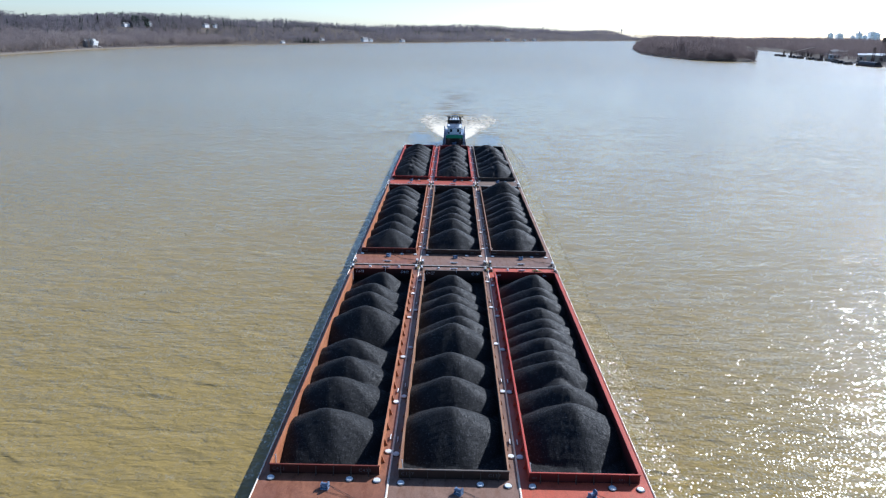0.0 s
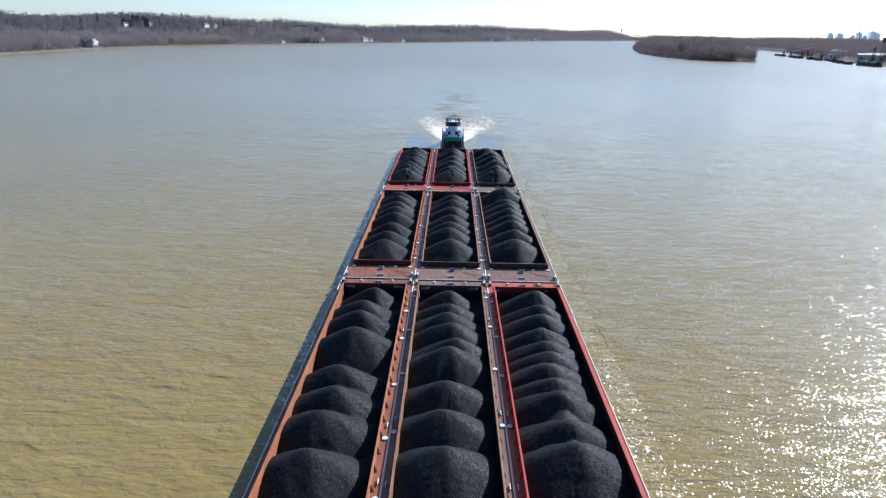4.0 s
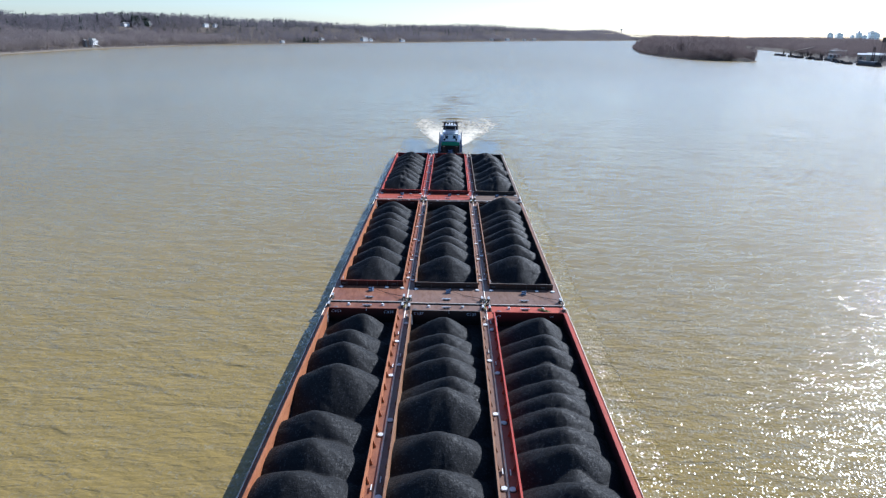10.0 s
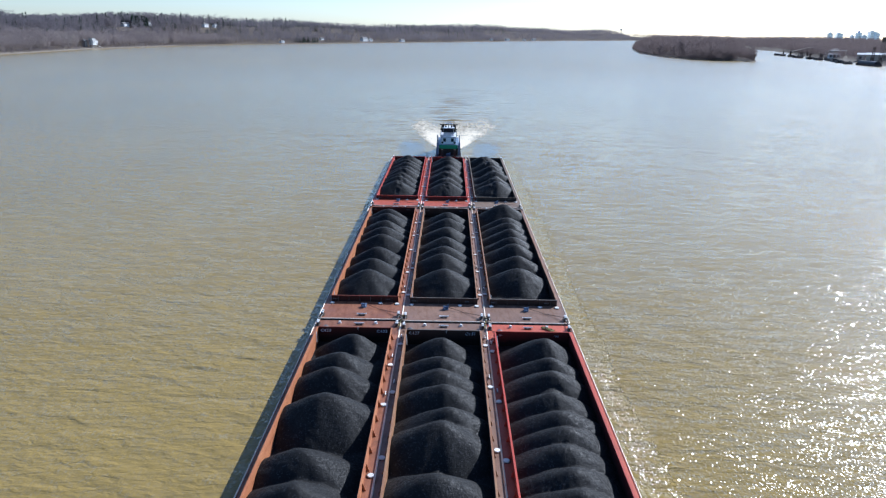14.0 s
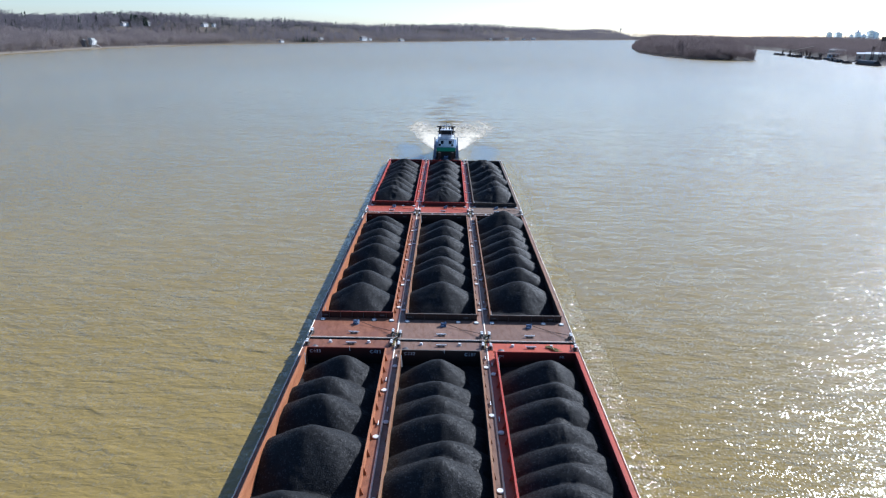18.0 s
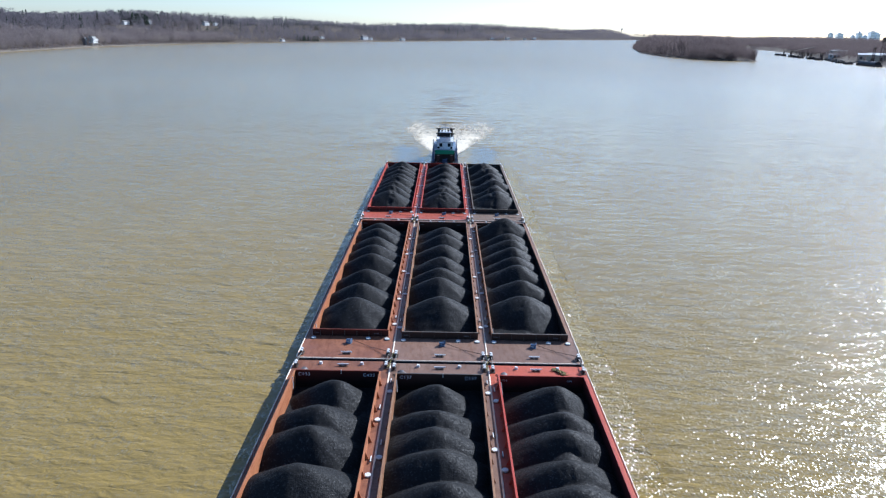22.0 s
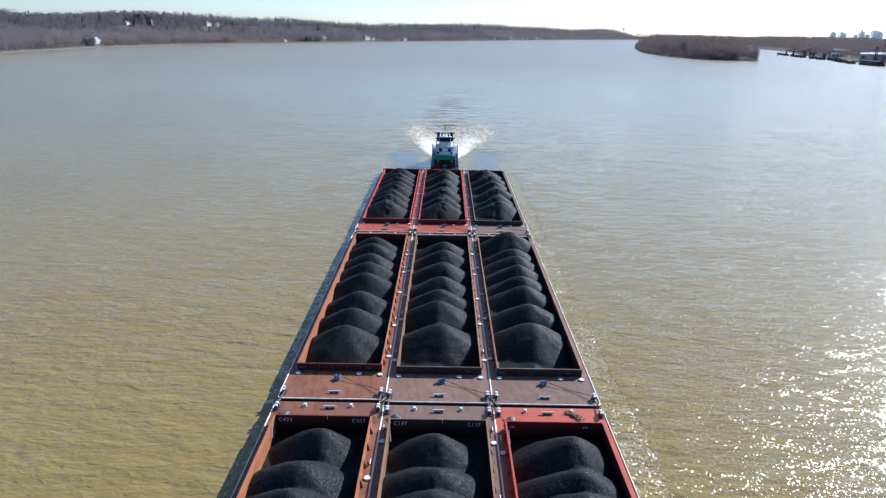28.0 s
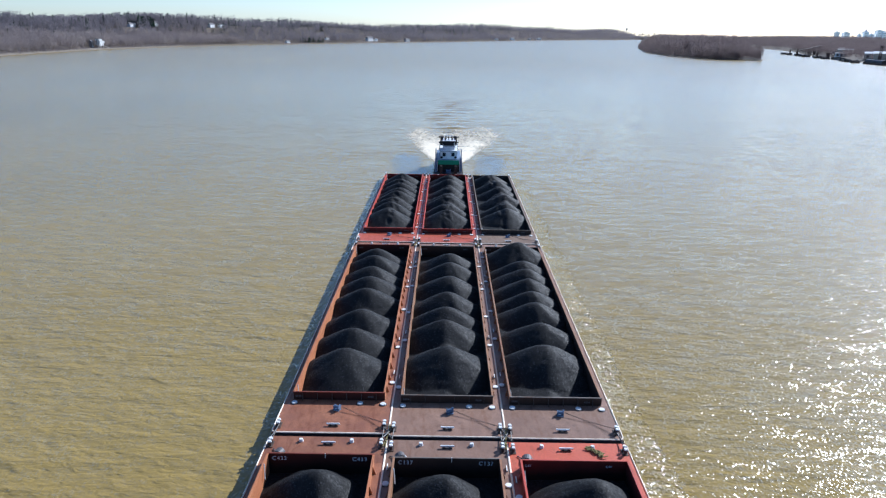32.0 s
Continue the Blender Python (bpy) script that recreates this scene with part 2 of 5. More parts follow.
# deck, coaming, rail and inner wall of each kind of barge
PALETTE = {
    "rust": (worn("rust_brown_deck", (0.205, 0.083, 0.047), (0.300, 0.125, 0.064), (0.156, 0.051, 0.023), 0.4, 0.5, stain=.8),
             worn("orange_rust_coaming", (0.36, 0.130, 0.056), (0.42, 0.175, 0.078), (0.229, 0.074, 0.029), 0.3, 0.6)),
    "brown": (worn("grey_brown_deck", (0.190, 0.110, 0.074), (0.250, 0.150, 0.102), (0.146, 0.063, 0.030), 0.3, 0.5, stain=.8),
              worn("brown_coaming", (0.239, 0.115, 0.061), (0.312, 0.175, 0.094), (0.187, 0.064, 0.029), 0.3, 0.6)),
    "red": (worn("red_oxide_deck", (0.437, 0.090, 0.045), (0.374, 0.078, 0.040), (0.250, 0.069, 0.032), 0.15, 0.5, stain=.6),
            worn("bright_red_coaming", (0.43, 0.066, 0.042), (0.37, 0.060, 0.038), (0.229, 0.055, 0.029), 0.15, 0.55)),
    "grey": (worn("dark_grey_deck", (0.161, 0.106, 0.072), (0.208, 0.138, 0.094), (0.146, 0.064, 0.036), 0.2, 0.65),
             worn("weathered_grey_coaming", (0.135, 0.101, 0.072), (0.208, 0.166, 0.119), (0.146, 0.064, 0.032), 0.25, 0.65)),
}
# wall paints are darkened too: the walls' shade sits in these colours
DUST_SHADE = {"rust": dust_shade("dust_shade_rust_wall", (0.060, 0.014, 0.009)), "brown": dust_shade("dust_shade_brown_wall", (0.050, 0.028, 0.020)),
          "red": dust_shade("dust_shade_red_wall", (0.115, 0.017, 0.013)), "grey": dust_shade("dust_shade_grey_wall", (0.045, 0.036, 0.030))}
END_RAIL = {"rust": worn("dark_red_rail", (0.15, 0.030, 0.018), (0.20, 0.045, 0.025), rust_amount=.3),
            "brown": worn("grey_brown_rail", (0.13, 0.105, 0.085), (0.20, 0.16, 0.13), rust_amount=.3),
            "red": PALETTE["red"][1], "grey": PALETTE["grey"][1]}

# ---- mesh helpers ----


def box(bm, x0, x1, y0, y1, z0, z1, bevel=0.0):
    m = Matrix.LocRotScale(((x0 + x1) / 2, (y0 + y1) / 2, (z0 + z1) / 2), None, (x1 - x0, y1 - y0, z1 - z0))
    made = bmesh.ops.create_cube(bm, size=1, matrix=m)
    if bevel:
        edges = {e for v in made["verts"] for e in v.link_edges}
        bmesh.ops.bevel(bm, geom=list(edges), offset=bevel, segments=2, affect="EDGES")


def tube(bm, a, b, r0, r1=None, seg=10, caps=True):
    a, b = Vector(a), Vector(b)
    turn = (b - a).to_track_quat("Z", "Y").to_matrix().to_4x4()
    bmesh.ops.create_cone(bm, cap_ends=caps, segments=seg, radius1=r0, radius2=r0 if r1 is None else r1,
                          depth=(b - a).length, matrix=Matrix.Translation((a + b) / 2) @ turn)


def path_tube(bm, pts, r, seg=6):
    for a, b in zip(pts, pts[1:]):
        tube(bm, a, b, r, r, seg)


def mesh_of(name, bm, material, smooth=False):
    me = bpy.data.meshes.new(name)
    bm.to_mesh(me)
    bm.free()
    me.materials.append(material)
    if smooth:
        me.polygons.foreach_set("use_smooth", [True] * len(me.polygons))
    return me


def part(name, bm, material, parent, label="", smooth=False):
    """Links a bmesh, or a mesh that is shared, as one part under a thing or a part."""
    me = bm if isinstance(bm, bpy.types.Mesh) else mesh_of(name, bm, material, smooth)
    ob = new(name, me)
    ob.parent = parent
    return tagged(ob, label) if label else ob


def shape(builder, *args, **kw):
    bm = bmesh.new()
    builder(bm, *args, **kw)
    return bm


def boxes(*rows, bevel=0.0):
    bm = bmesh.new()
    for r in rows:
        box(bm, *r, bevel=bevel)
    return bm


def big_mesh(name, verts, faces, material, smooth=False):
    """A mesh from numpy arrays: verts (n, 3), faces (m, 3 or 4)."""
    me = bpy.data.meshes.new(name)
    k = faces.shape[1]
    me.vertices.add(len(verts))
    me.vertices.foreach_set("co", np.ascontiguousarray(verts, dtype=np.float32).ravel())
    me.loops.add(faces.size)
    me.loops.foreach_set("vertex_index", np.ascontiguousarray(faces, dtype=np.int32).ravel())
    me.polygons.add(len(faces))
    me.polygons.foreach_set("loop_start", np.arange(0, faces.size, k, dtype=np.int32))
    me.polygons.foreach_set("use_smooth", np.full(len(faces), smooth))
    me.update(calc_edges=True)
    me.validate()
    me.materials.append(material)
    return me


def grid_faces(nx, ny):
    i = np.arange(nx * ny).reshape(ny, nx)
    return np.stack([i[:-1, :-1], i[:-1, 1:], i[1:, 1:], i[1:, :-1]], -1).reshape(-1, 4)


def lumps(x, y, seed, terms=7, base=1.0):
    """Smooth random field of about unit size, from sine waves."""
    rng = np.random.default_rng(seed)
    out = np.zeros(np.shape(x))
    for k in range(terms):
        f, a, ph = base * 1.6 ** k, rng.uniform(0, math.tau), rng.uniform(0, math.tau)
        out += np.sin((x * math.cos(a) + y * math.sin(a)) * f + ph + 1.3 * np.sin(y * f * 0.4 + k)) / 1.5 ** k
    return out / 2


TOW = []                         # (thing, its place in the tow)


LADEN = -0.25                    # how much deeper the laden barges and their boat float


def towed(ob, m, afloat=True):
    m = Matrix.Translation((0, 0, LADEN if afloat else 0)) @ m
    TOW.append((ob, m))
    ob.matrix_basis = TOW_START @ m
    return ob


# The tow: seconds, place of the first coupling on the water, heading in degrees
TOW_ROWS = [(0, 1.70, 101.30, -.56), (3, 1.27, 96.50, -.55), (6, .95, 91.70, -.53), (9, .65, 87.15, -.49),
            (13, .30, 81.10, -.38), (17, .08, 75.45, -.24), (20, -.08, 71.20, -.11), (23, -.12, 66.95, .02),
            (25, -.20, 64.00, .06), (28, -.32, 59.60, .13), (30, -.35, 56.60, .20), (32, -.36, 53.75, .27)]
TOW_START = pose(1.70, 101.30, 0, 0, 0, -.56)

# ---- water ----
bm = bmesh.new()
bmesh.ops.create_grid(bm, x_segments=24, y_segments=24, size=1)
bmesh.ops.transform(bm, verts=bm.verts, matrix=Matrix.Translation((300, 2300, 0)) @ Matrix.Diagonal((4200, 3200, 1, 1)))
water = new("water", mesh_of("water", bm, M_WATER))
tagged(water, "broad olive-brown silty river with wind ripples", "river", kind="structure")

# ---- barges ----
LB, HB, DECK, COAM = 58.86, 5.31, 1.5, 2.30      # length, half beam, deck and coaming top above the water
Y0, Y1, XI = 6.0, 55.0, 4.42                    # hopper's ends and half width


def hull_shape(bm):
    prof = [(0.0, DECK - .06), (0.0, 0.55), (6.5, -1.6), (LB, -1.6), (LB, DECK - .06)]
    left = [bm.verts.new((-HB, y, z)) for y, z in prof]
    right = [bm.verts.new((HB, y, z)) for y, z in prof]
    bm.faces.new(left)
    bm.faces.new(right[::-1])
    for i in range(4):
        bm.faces.new((left[i + 1], left[i], right[i], right[i + 1]))


def rim_shape(bm):
    """Worn half-round guard along the deck's edge, rounded at the corners."""
    r, pts = 0.45, []
    for cx, cy, a0 in ((HB - r, LB - r, 0), (HB - r, r, -90), (-HB + r, r, 180), (-HB + r, LB - r, 90)):
        pts += [(cx + r * math.cos(radians(a0 + 22.5 * k)), cy + r * math.sin(radians(a0 + 22.5 * k)), DECK + .02)
                for k in (range(1) if a0 == 0 else range(4, 5) if a0 == 90 else range(4, -1, -1))]
    path_tube(bm, pts, 0.065, 6)


def bitt_parts(parent, x, y):
    b = part("bitt", SH["bitt_base"], None, parent)
    b.location = (x, y, DECK)
    for dy in (-.24, .24):
        post = part("post", SH["bitt_post"], None, b)
        post.location = (0, dy, 0)
        cap = part("cap", SH["bitt_cap"], None, b, "white painted cap")
        cap.location = (0, dy, 0.5)


def kevel_parts(parent, x, y):
    k = part("kevel", SH["kevel_foot"], None, parent, "white painted cleat")
    k.location = (x, y, DECK)
    part("horn_bar", SH["kevel_bar"], None, k)


def winch_shape(bm):
    box(bm, -.42, .42, -.34, .34, 0, .10)
    box(bm, -.40, -.30, -.26, .26, .10, .55, bevel=.03)
    box(bm, .24, .34, -.26, .26, .10, .62, bevel=.03)
    tube(bm, (-.3, 0, .36), (.3, 0, .36), .2, .2, 12)
    tube(bm, (.34, 0, .42), (.42, 0, .42), .32, .32, 14)


def fairlead_shape(bm):
    """Half-round hood over a grooved roller, on a foot plate."""
    box(bm, -.55, .55, -.32, .32, 0, .05)
    for k in range(8):
        a0, a1 = math.pi * k / 8, math.pi * (k + 1) / 8
        v = [bm.verts.new((.45 * math.cos(a), y, .05 + .45 * math.sin(a))) for a in (a0, a1) for y in (-.3, .3)]
        bm.faces.new((v[0], v[1], v[3], v[2]))
    tube(bm, (0, -.36, .26), (0, .36, .26), .2, .2, 12)
    tube(bm, (-.42, .1, .12), (-.85, .45, .06), .05, .05, 6)


def ratchet_shape(bm):
    tube(bm, (-.45, 0, .12), (.45, .16, .14), .07, .07, 8)
    tube(bm, (-.5, .1, .1), (.2, -.25, .12), .05, .05, 8)
    tube(bm, (.05, 0, .1), (.45, .55, .12), .06, .06, 8)
    for k in range(6):
        tube(bm, (-.5 + .06 * k, .12 + .1 * k, .06), (-.44 + .06 * k, .2 + .1 * k, .1), .045, .045, 6)


SH = {
    "bitt_base": mesh_of("bitt", boxes((-.26, .26, -.5, .5, 0, .06), bevel=.02), M_IRON),
    "bitt_post": mesh_of("post", shape(tube, (0, 0, .05), (0, 0, .5), .15, .15, 12), M_IRON),
    "bitt_cap": mesh_of("cap", shape(tube, (0, 0, -.04), (0, 0, .07), .18, .155, 14), M_WHITE),
    "kevel_foot": mesh_of("kevel", boxes((-.42, .42, -.15, .15, 0, .05), (-.34, -.18, -.1, .1, 0, .16), (.18, .34, -.1, .1, 0, .16)), M_IRON),
    "kevel_bar": mesh_of("horn_bar", shape(tube, (-.62, 0, .2), (.62, 0, .2), .085, .085, 10), M_WHITE),
    "hatch": mesh_of("hatch_cover", shape(tube, (0, 0, 0), (0, 0, .09), .30, .27, 16), M_WHITE),
    "hatch_ring": mesh_of("hatch_ring", shape(tube, (0, 0, 0), (0, 0, .045), .37, .37, 16), M_IRON),
    "winch": mesh_of("winch", shape(winch_shape), M_WINCH),
    "ratchet": mesh_of("ratchet", shape(ratchet_shape), M_IRON),
    "fairlead": mesh_of("fairlead", shape(fairlead_shape), M_LEAD, True),
    "guide_arm": mesh_of("guide_arm", shape(tube, (.30, -.34, .42), (.62, -.50, .05), .055, .05, 8), M_WHITE),
    "button": mesh_of("deck_button", shape(tube, (0, 0, 0), (0, 0, .26), .21, .16, 12), M_WHITE),
    "brace": mesh_of("wall_brace", shape(tube, (0, 0, 0), (.12, -.5, -1.1), .05, .05, 6), M_WHITE),
}


def letters(text, size, material, parent, m, bars=False):
    if bars:
        bm = bmesh.new()
        for k in range(4):
            box(bm, k * size * .62, k * size * .62 + size * .42, -.004, .004, 0, size * .72)
        ob = part("painted_marks", bm, material, parent, "worn white painted marks")
        ob.matrix_basis = m
        return
    cu = bpy.data.curves.new("painted_number", "FONT")
    cu.body, cu.size, cu.extrude, cu.space_character = text, size, 0.004, 1.15
    cu.materials.append(material)
    ob = new("painted_number", cu)
    ob.parent = parent
    ob.matrix_basis = m @ pose(0, 0, 0, 90)
    tagged(ob, "white painted number " + text)


def bracket_mesh(name, material):
    bm = bmesh.new()
    for x in (-.025, .025):
        vs = [bm.verts.new((x, 0, 0)), bm.verts.new((x, .30, 0)), bm.verts.new((x, .05, .74)), bm.verts.new((x, 0, .74))]
        bm.faces.new(vs if x > 0 else vs[::-1])
    a = list(bm.verts)
    for i in range(4):
        bm.faces.new((a[i], a[(i + 1) % 4], a[4 + (i + 1) % 4], a[4 + i]))
    return mesh_of(name, bm, material)


BRACKET = {k: bracket_mesh("coaming_bracket", v[1]) for k, v in PALETTE.items()}
# the front brackets' shade is put into a near-black iron colour
BRACKET["shade_dark"] = bracket_mesh("coaming_bracket", M_IRON)


def barge(kind, label, place, number, rim_mat, seed):
    rng = random.Random(seed)
    deck_m, coam_m = PALETTE[kind]
    b = tagged(new("hopper_barge"), label, "barge", group="barges of the tow")
    part("hull", shape(hull_shape), M_HULL, b)
    part("bow_deck", boxes((-HB, HB, 0, Y0 - .1, DECK - .06, DECK)), deck_m, b)
    part("stern_deck", boxes((-HB, HB, Y1 + .1, LB, DECK - .06, DECK)), deck_m, b)
    for s in (-1, 1):
        part("gunwale", boxes((min(s * XI, s * HB), max(s * XI, s * HB), Y0 - .096, Y1 + .096, DECK - .06, DECK - .003)), deck_m, b)
        xa, xb = sorted((s * XI, s * (XI + .1)))
        side = part("coaming_side", boxes((xa, xb, Y0, Y1, -1.2, COAM - .003)), coam_m, b)
        part("top_rail", boxes((xa - .05, xb + .05, Y0, Y1, COAM - .05, COAM + .06), bevel=.025), coam_m, side)
        if s > 0:                # added liner: dust and the unlit wall's shade painted on
            part("dusty_liner", boxes((XI - .014, XI - .004, Y0, Y1, -1.2, COAM - .06)), DUST_SHADE[kind], side, "added dark liner, coal dust and shade painted in")
    for y, s in ((Y0 - .1, -1), (Y1, 1)):
        end = part("coaming_end", boxes((-XI - .1, XI + .1, y, y + .1, -1.2, COAM - .004)), DUST_SHADE[kind], b)
        part("top_rail", boxes((-XI - .15, XI + .15, y - .03, y + .13, COAM - .02, COAM + .055), bevel=.02), END_RAIL[kind], end)
    part("hopper_floor", boxes((-XI, XI, Y0, Y1, .28, .34)), M_IRON, b)
    part("deck_rim", shape(rim_shape), rim_mat, b, "worn pale steel guard")
    part("bow_rail", boxes((-HB + .4, HB - .4, -.02, .085, DECK - .05, DECK + .08), bevel=.02), rim_mat, b, "bright worn bow guard")
    y = Y0 + 1.6
    while y < Y1 - 1:
        for s in (-1, 1):
            o = part("coaming_bracket", BRACKET[kind], None, b)
            o.matrix_basis = pose(s * (XI + .1), y, DECK, 0, 0, -90 * s)
        y += 2.55
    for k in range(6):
        o = part("coaming_bracket", BRACKET["shade_dark"], None, b)
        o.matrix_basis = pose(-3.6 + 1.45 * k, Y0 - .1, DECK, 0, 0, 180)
    for s in (-1, 1):
        for yb in (1.15, LB - 1.35):
            bitt_parts(b, s * (HB - .42), yb)
        y = 9.2 + rng.uniform(-.5, .5)
        if s == (seed - 10) % 3 - 1:
            continue             # no hatches along the tow's outer sides
        k = 0
        while y < Y1 + 1:
            ring = part("hatch_ring", SH["hatch_ring"], None, b)
            ring.location = (s * 4.98, y, DECK)
            cov = part("hatch_cover", SH["hatch"], None, ring)
            cov.location = (rng.uniform(-.03, .03), 0, .04)
            if k % 3 != 2:
                kv = part("kevel", SH["kevel_foot"], None, b, "white painted cleat")
                kv.matrix_basis = pose(s * 5.0, y + 2.1, DECK, 0, 0, 90) @ Matrix.Diagonal((.6, .6, .8, 1))
                part("horn_bar", SH["kevel_bar"], None, kv)
            y += rng.choice((8.4, 9.8, 11.2))
            k += 1
    kevel_parts(b, rng.uniform(-.2, .2), 1.25)
    kevel_parts(b, rng.uniform(-.2, .2), LB - 1.15)
    for x, y in ((-4.3, 5.35), (2.15, 5.35), (4.4, 5.25)):
        ring = part("hatch_ring", SH["hatch_ring"], None, b)
        ring.location = (x, y - .15, DECK)
        part("hatch_cover", SH["hatch"], None, ring).location = (0, 0, .04)
    for x in (-2.3, 2.2):
        part("deck_button", SH["button"], None, b).location = (x, LB - .75, DECK)
    w = part("winch", SH["winch"], None, b, "blue-grey deck winch")
    w.matrix_basis = pose(.25 + rng.uniform(-.2, .2), 4.05, DECK, 0, 0, rng.uniform(-35, 35)) @ Matrix.Diagonal((.78, .78, .85, 1))
    g = part("fairlead", SH["fairlead"], None, b, "grey half-round wire fairlead")
    g.matrix_basis = pose(-3.75 + rng.uniform(-.25, .25), LB - 2.75, DECK, 0, 0, rng.uniform(-25, 25))
    part("guide_arm", SH["guide_arm"], None, g, "pale worn guide arm")
    r = part("ratchet", SH["ratchet"], None, b, "dark iron ratchet turnbuckle")
    r.matrix_basis = pose(-3.5 + rng.uniform(-.3, .3), LB - 3.3, DECK, 0, 0, rng.uniform(-30, 30))
    bm = bmesh.new()
    path_tube(bm, [(.6, 4.0, DECK + .3), (2.6, 2.8, DECK + .07), (HB - .5, 1.3, DECK + .3)], .018)
    path_tube(bm, [(.6, 4.1, DECK + .3), (2.7, 2.95, DECK + .06), (HB - .5, 1.4, DECK + .3)], .018)
    part("winch_wire", bm, M_WIRE, b)
    for y0, y1 in ((.3, Y0 - .3), (Y1 + .4, LB - .2)):
        for x in (-2.65, 0.0, 2.65):
            part("weld_seam", boxes((x - .012, x + .012, y0, y1, DECK, DECK + .006)), deck_m, b)
    if seed < 12:
        part("gauge_rod", shape(tube, (.4, Y1 - .03, COAM - .32), (.4, Y1 - .03, COAM + .14), .028, .028, 8), M_WHITE, b, "white gauge rod")
    for y in (Y0 + 1.2, Y1 - 1.6):
        part("wall_brace", SH["brace"], None, b, "white pipe brace").location = (-XI + .08, y, COAM + .1)
    for x, y, s in ((-XI + .3, Y1 - .012, .61), (XI - 1.75, Y1 - .012, .61), (-XI + .1, Y0 - .112, .5), (XI - 1.6, Y0 - .112, .5)):
        letters(number, s * (.5 if kind == "red" else .85) if number else s * .5, M_LETTER if number and s > .6 else M_FADED, b, pose(x, y, COAM - .6 if s > .6 else COAM - .52), bars=not number)
    towed(b, place)
    return b


CX = (-10.67, 0.0, 10.67)
SHIFT = (0.30, -.05, -.15)       # the three strings lie a little ahead or behind


def place_of(row, col):
    return Matrix.Translation((CX[col], SHIFT[col] - 59.44 + 59.44 * row, 0))


FLEET = [[("rust", "C433"), ("brown", "C137"), ("red", "C81")],
         [("rust", ""), ("brown", ""), ("brown", "")],
         [("red", ""), ("red", ""), ("grey", "")]]
LOOKS = {"rust": "rust-brown steel hopper barge with orange inner walls, heaped with coal",
         "brown": "grey-brown steel hopper barge, weathered, heaped with coal",
         "red": "red-painted steel hopper barge heaped with coal",
         "grey": "dark grey weathered steel hopper barge heaped with coal"}
for row in range(3):
    for col in range(3):
        kind, number = FLEET[row][col]
        barge(kind, LOOKS[kind], place_of(row, col), number, M_EDGE, 10 + row * 3 + col)

# ---- coal ----
# heaps of each load: offset across, distance from the bow, height of the tip over the water
HEAPS = {
    (0, 0): [(-.9, 12.8, 3.4), (-.9, 18.9, 3.4), (-.6, 23.7, 3.2), (-.8, 28.2, 3.2), (-.2, 36.2, 3.9), (-.6, 42.9, 3.2), (-.6, 46.6, 3.1), (.4, 51.8, 2.85)],
    (0, 1): [(-.3, 13.8, 3.4), (-.3, 19.8, 3.3), (-.2, 25.4, 3.3), (0, 32.6, 3.5), (.7, 35.6, 3.2), (.1, 40.1, 3.2), (-.2, 43.4, 3.1), (-.3, 46.6, 3.0), (0, 51.6, 2.85)],
    (0, 2): [(.4, 14.6, 3.6), (.2, 18.7, 3.3), (.2, 24.0, 3.3), (.2, 27.0, 3.1), (0, 30.3, 3.1), (.4, 33.0, 3.1), (.4, 35.5, 3.2), (.2, 38.8, 3.2), (.8, 43.5, 3.1), (.8, 46.6, 3.1), (1.0, 50.6, 3.5)],
    (1, 0): [(-.2, 13.1, 3.5), (-.3, 19.0, 3.3), (0, 24.7, 3.3), (-.2, 31.9, 3.4), (-.3, 37.1, 3.2), (-.5, 41.3, 3.2), (-.5, 46.6, 3.2), (-.6, 50.0, 3.2)],
    (1, 1): [(.1, 14.3, 3.6), (-.3, 21.7, 3.4), (-.2, 26.0, 3.3), (.1, 31.3, 3.3), (.2, 37.6, 3.3), (.4, 43.9, 3.2), (.4, 48.0, 3.3)],
    (1, 2): [(.2, 15.0, 3.6), (.6, 21.5, 3.4), (.8, 28.2, 3.3), (.9, 32.5, 3.2), (.9, 37.0, 3.3), (.8, 41.3, 3.3), (.9, 45.3, 3.2), (.6, 51.3, 4.3)],
    (2, 0): [(-.8, 14.8, 3.3), (-.7, 20.0, 3.3), (-.7, 24.6, 3.2), (-.2, 30.4, 3.2), (0, 34.3, 3.1), (-.1, 38.8, 3.2), (-.3, 43.3, 3.2), (-.2, 48.6, 3.3)],
    (2, 1): [(-.1, 14.5, 3.3), (-.1, 19.2, 3.3), (-.1, 25.4, 3.5), (.1, 29.0, 3.1), (.3, 36.0, 2.9), (.3, 42.8, 3.4), (.3, 48.0, 3.3)],
    (2, 2): [(1.0, 15.6, 3.4), (1.0, 20.6, 3.2), (1.2, 27.5, 3.4), (.9, 35.7, 3.2), (.7, 41.7, 3.3), (-.4, 48.7, 3.4)],
}


RIDGE = ((2.2, 1.7, .45), (1.2, 1.2, 1.2), (-.2, -.2, -.2))   # how far the saddles lie under the tips


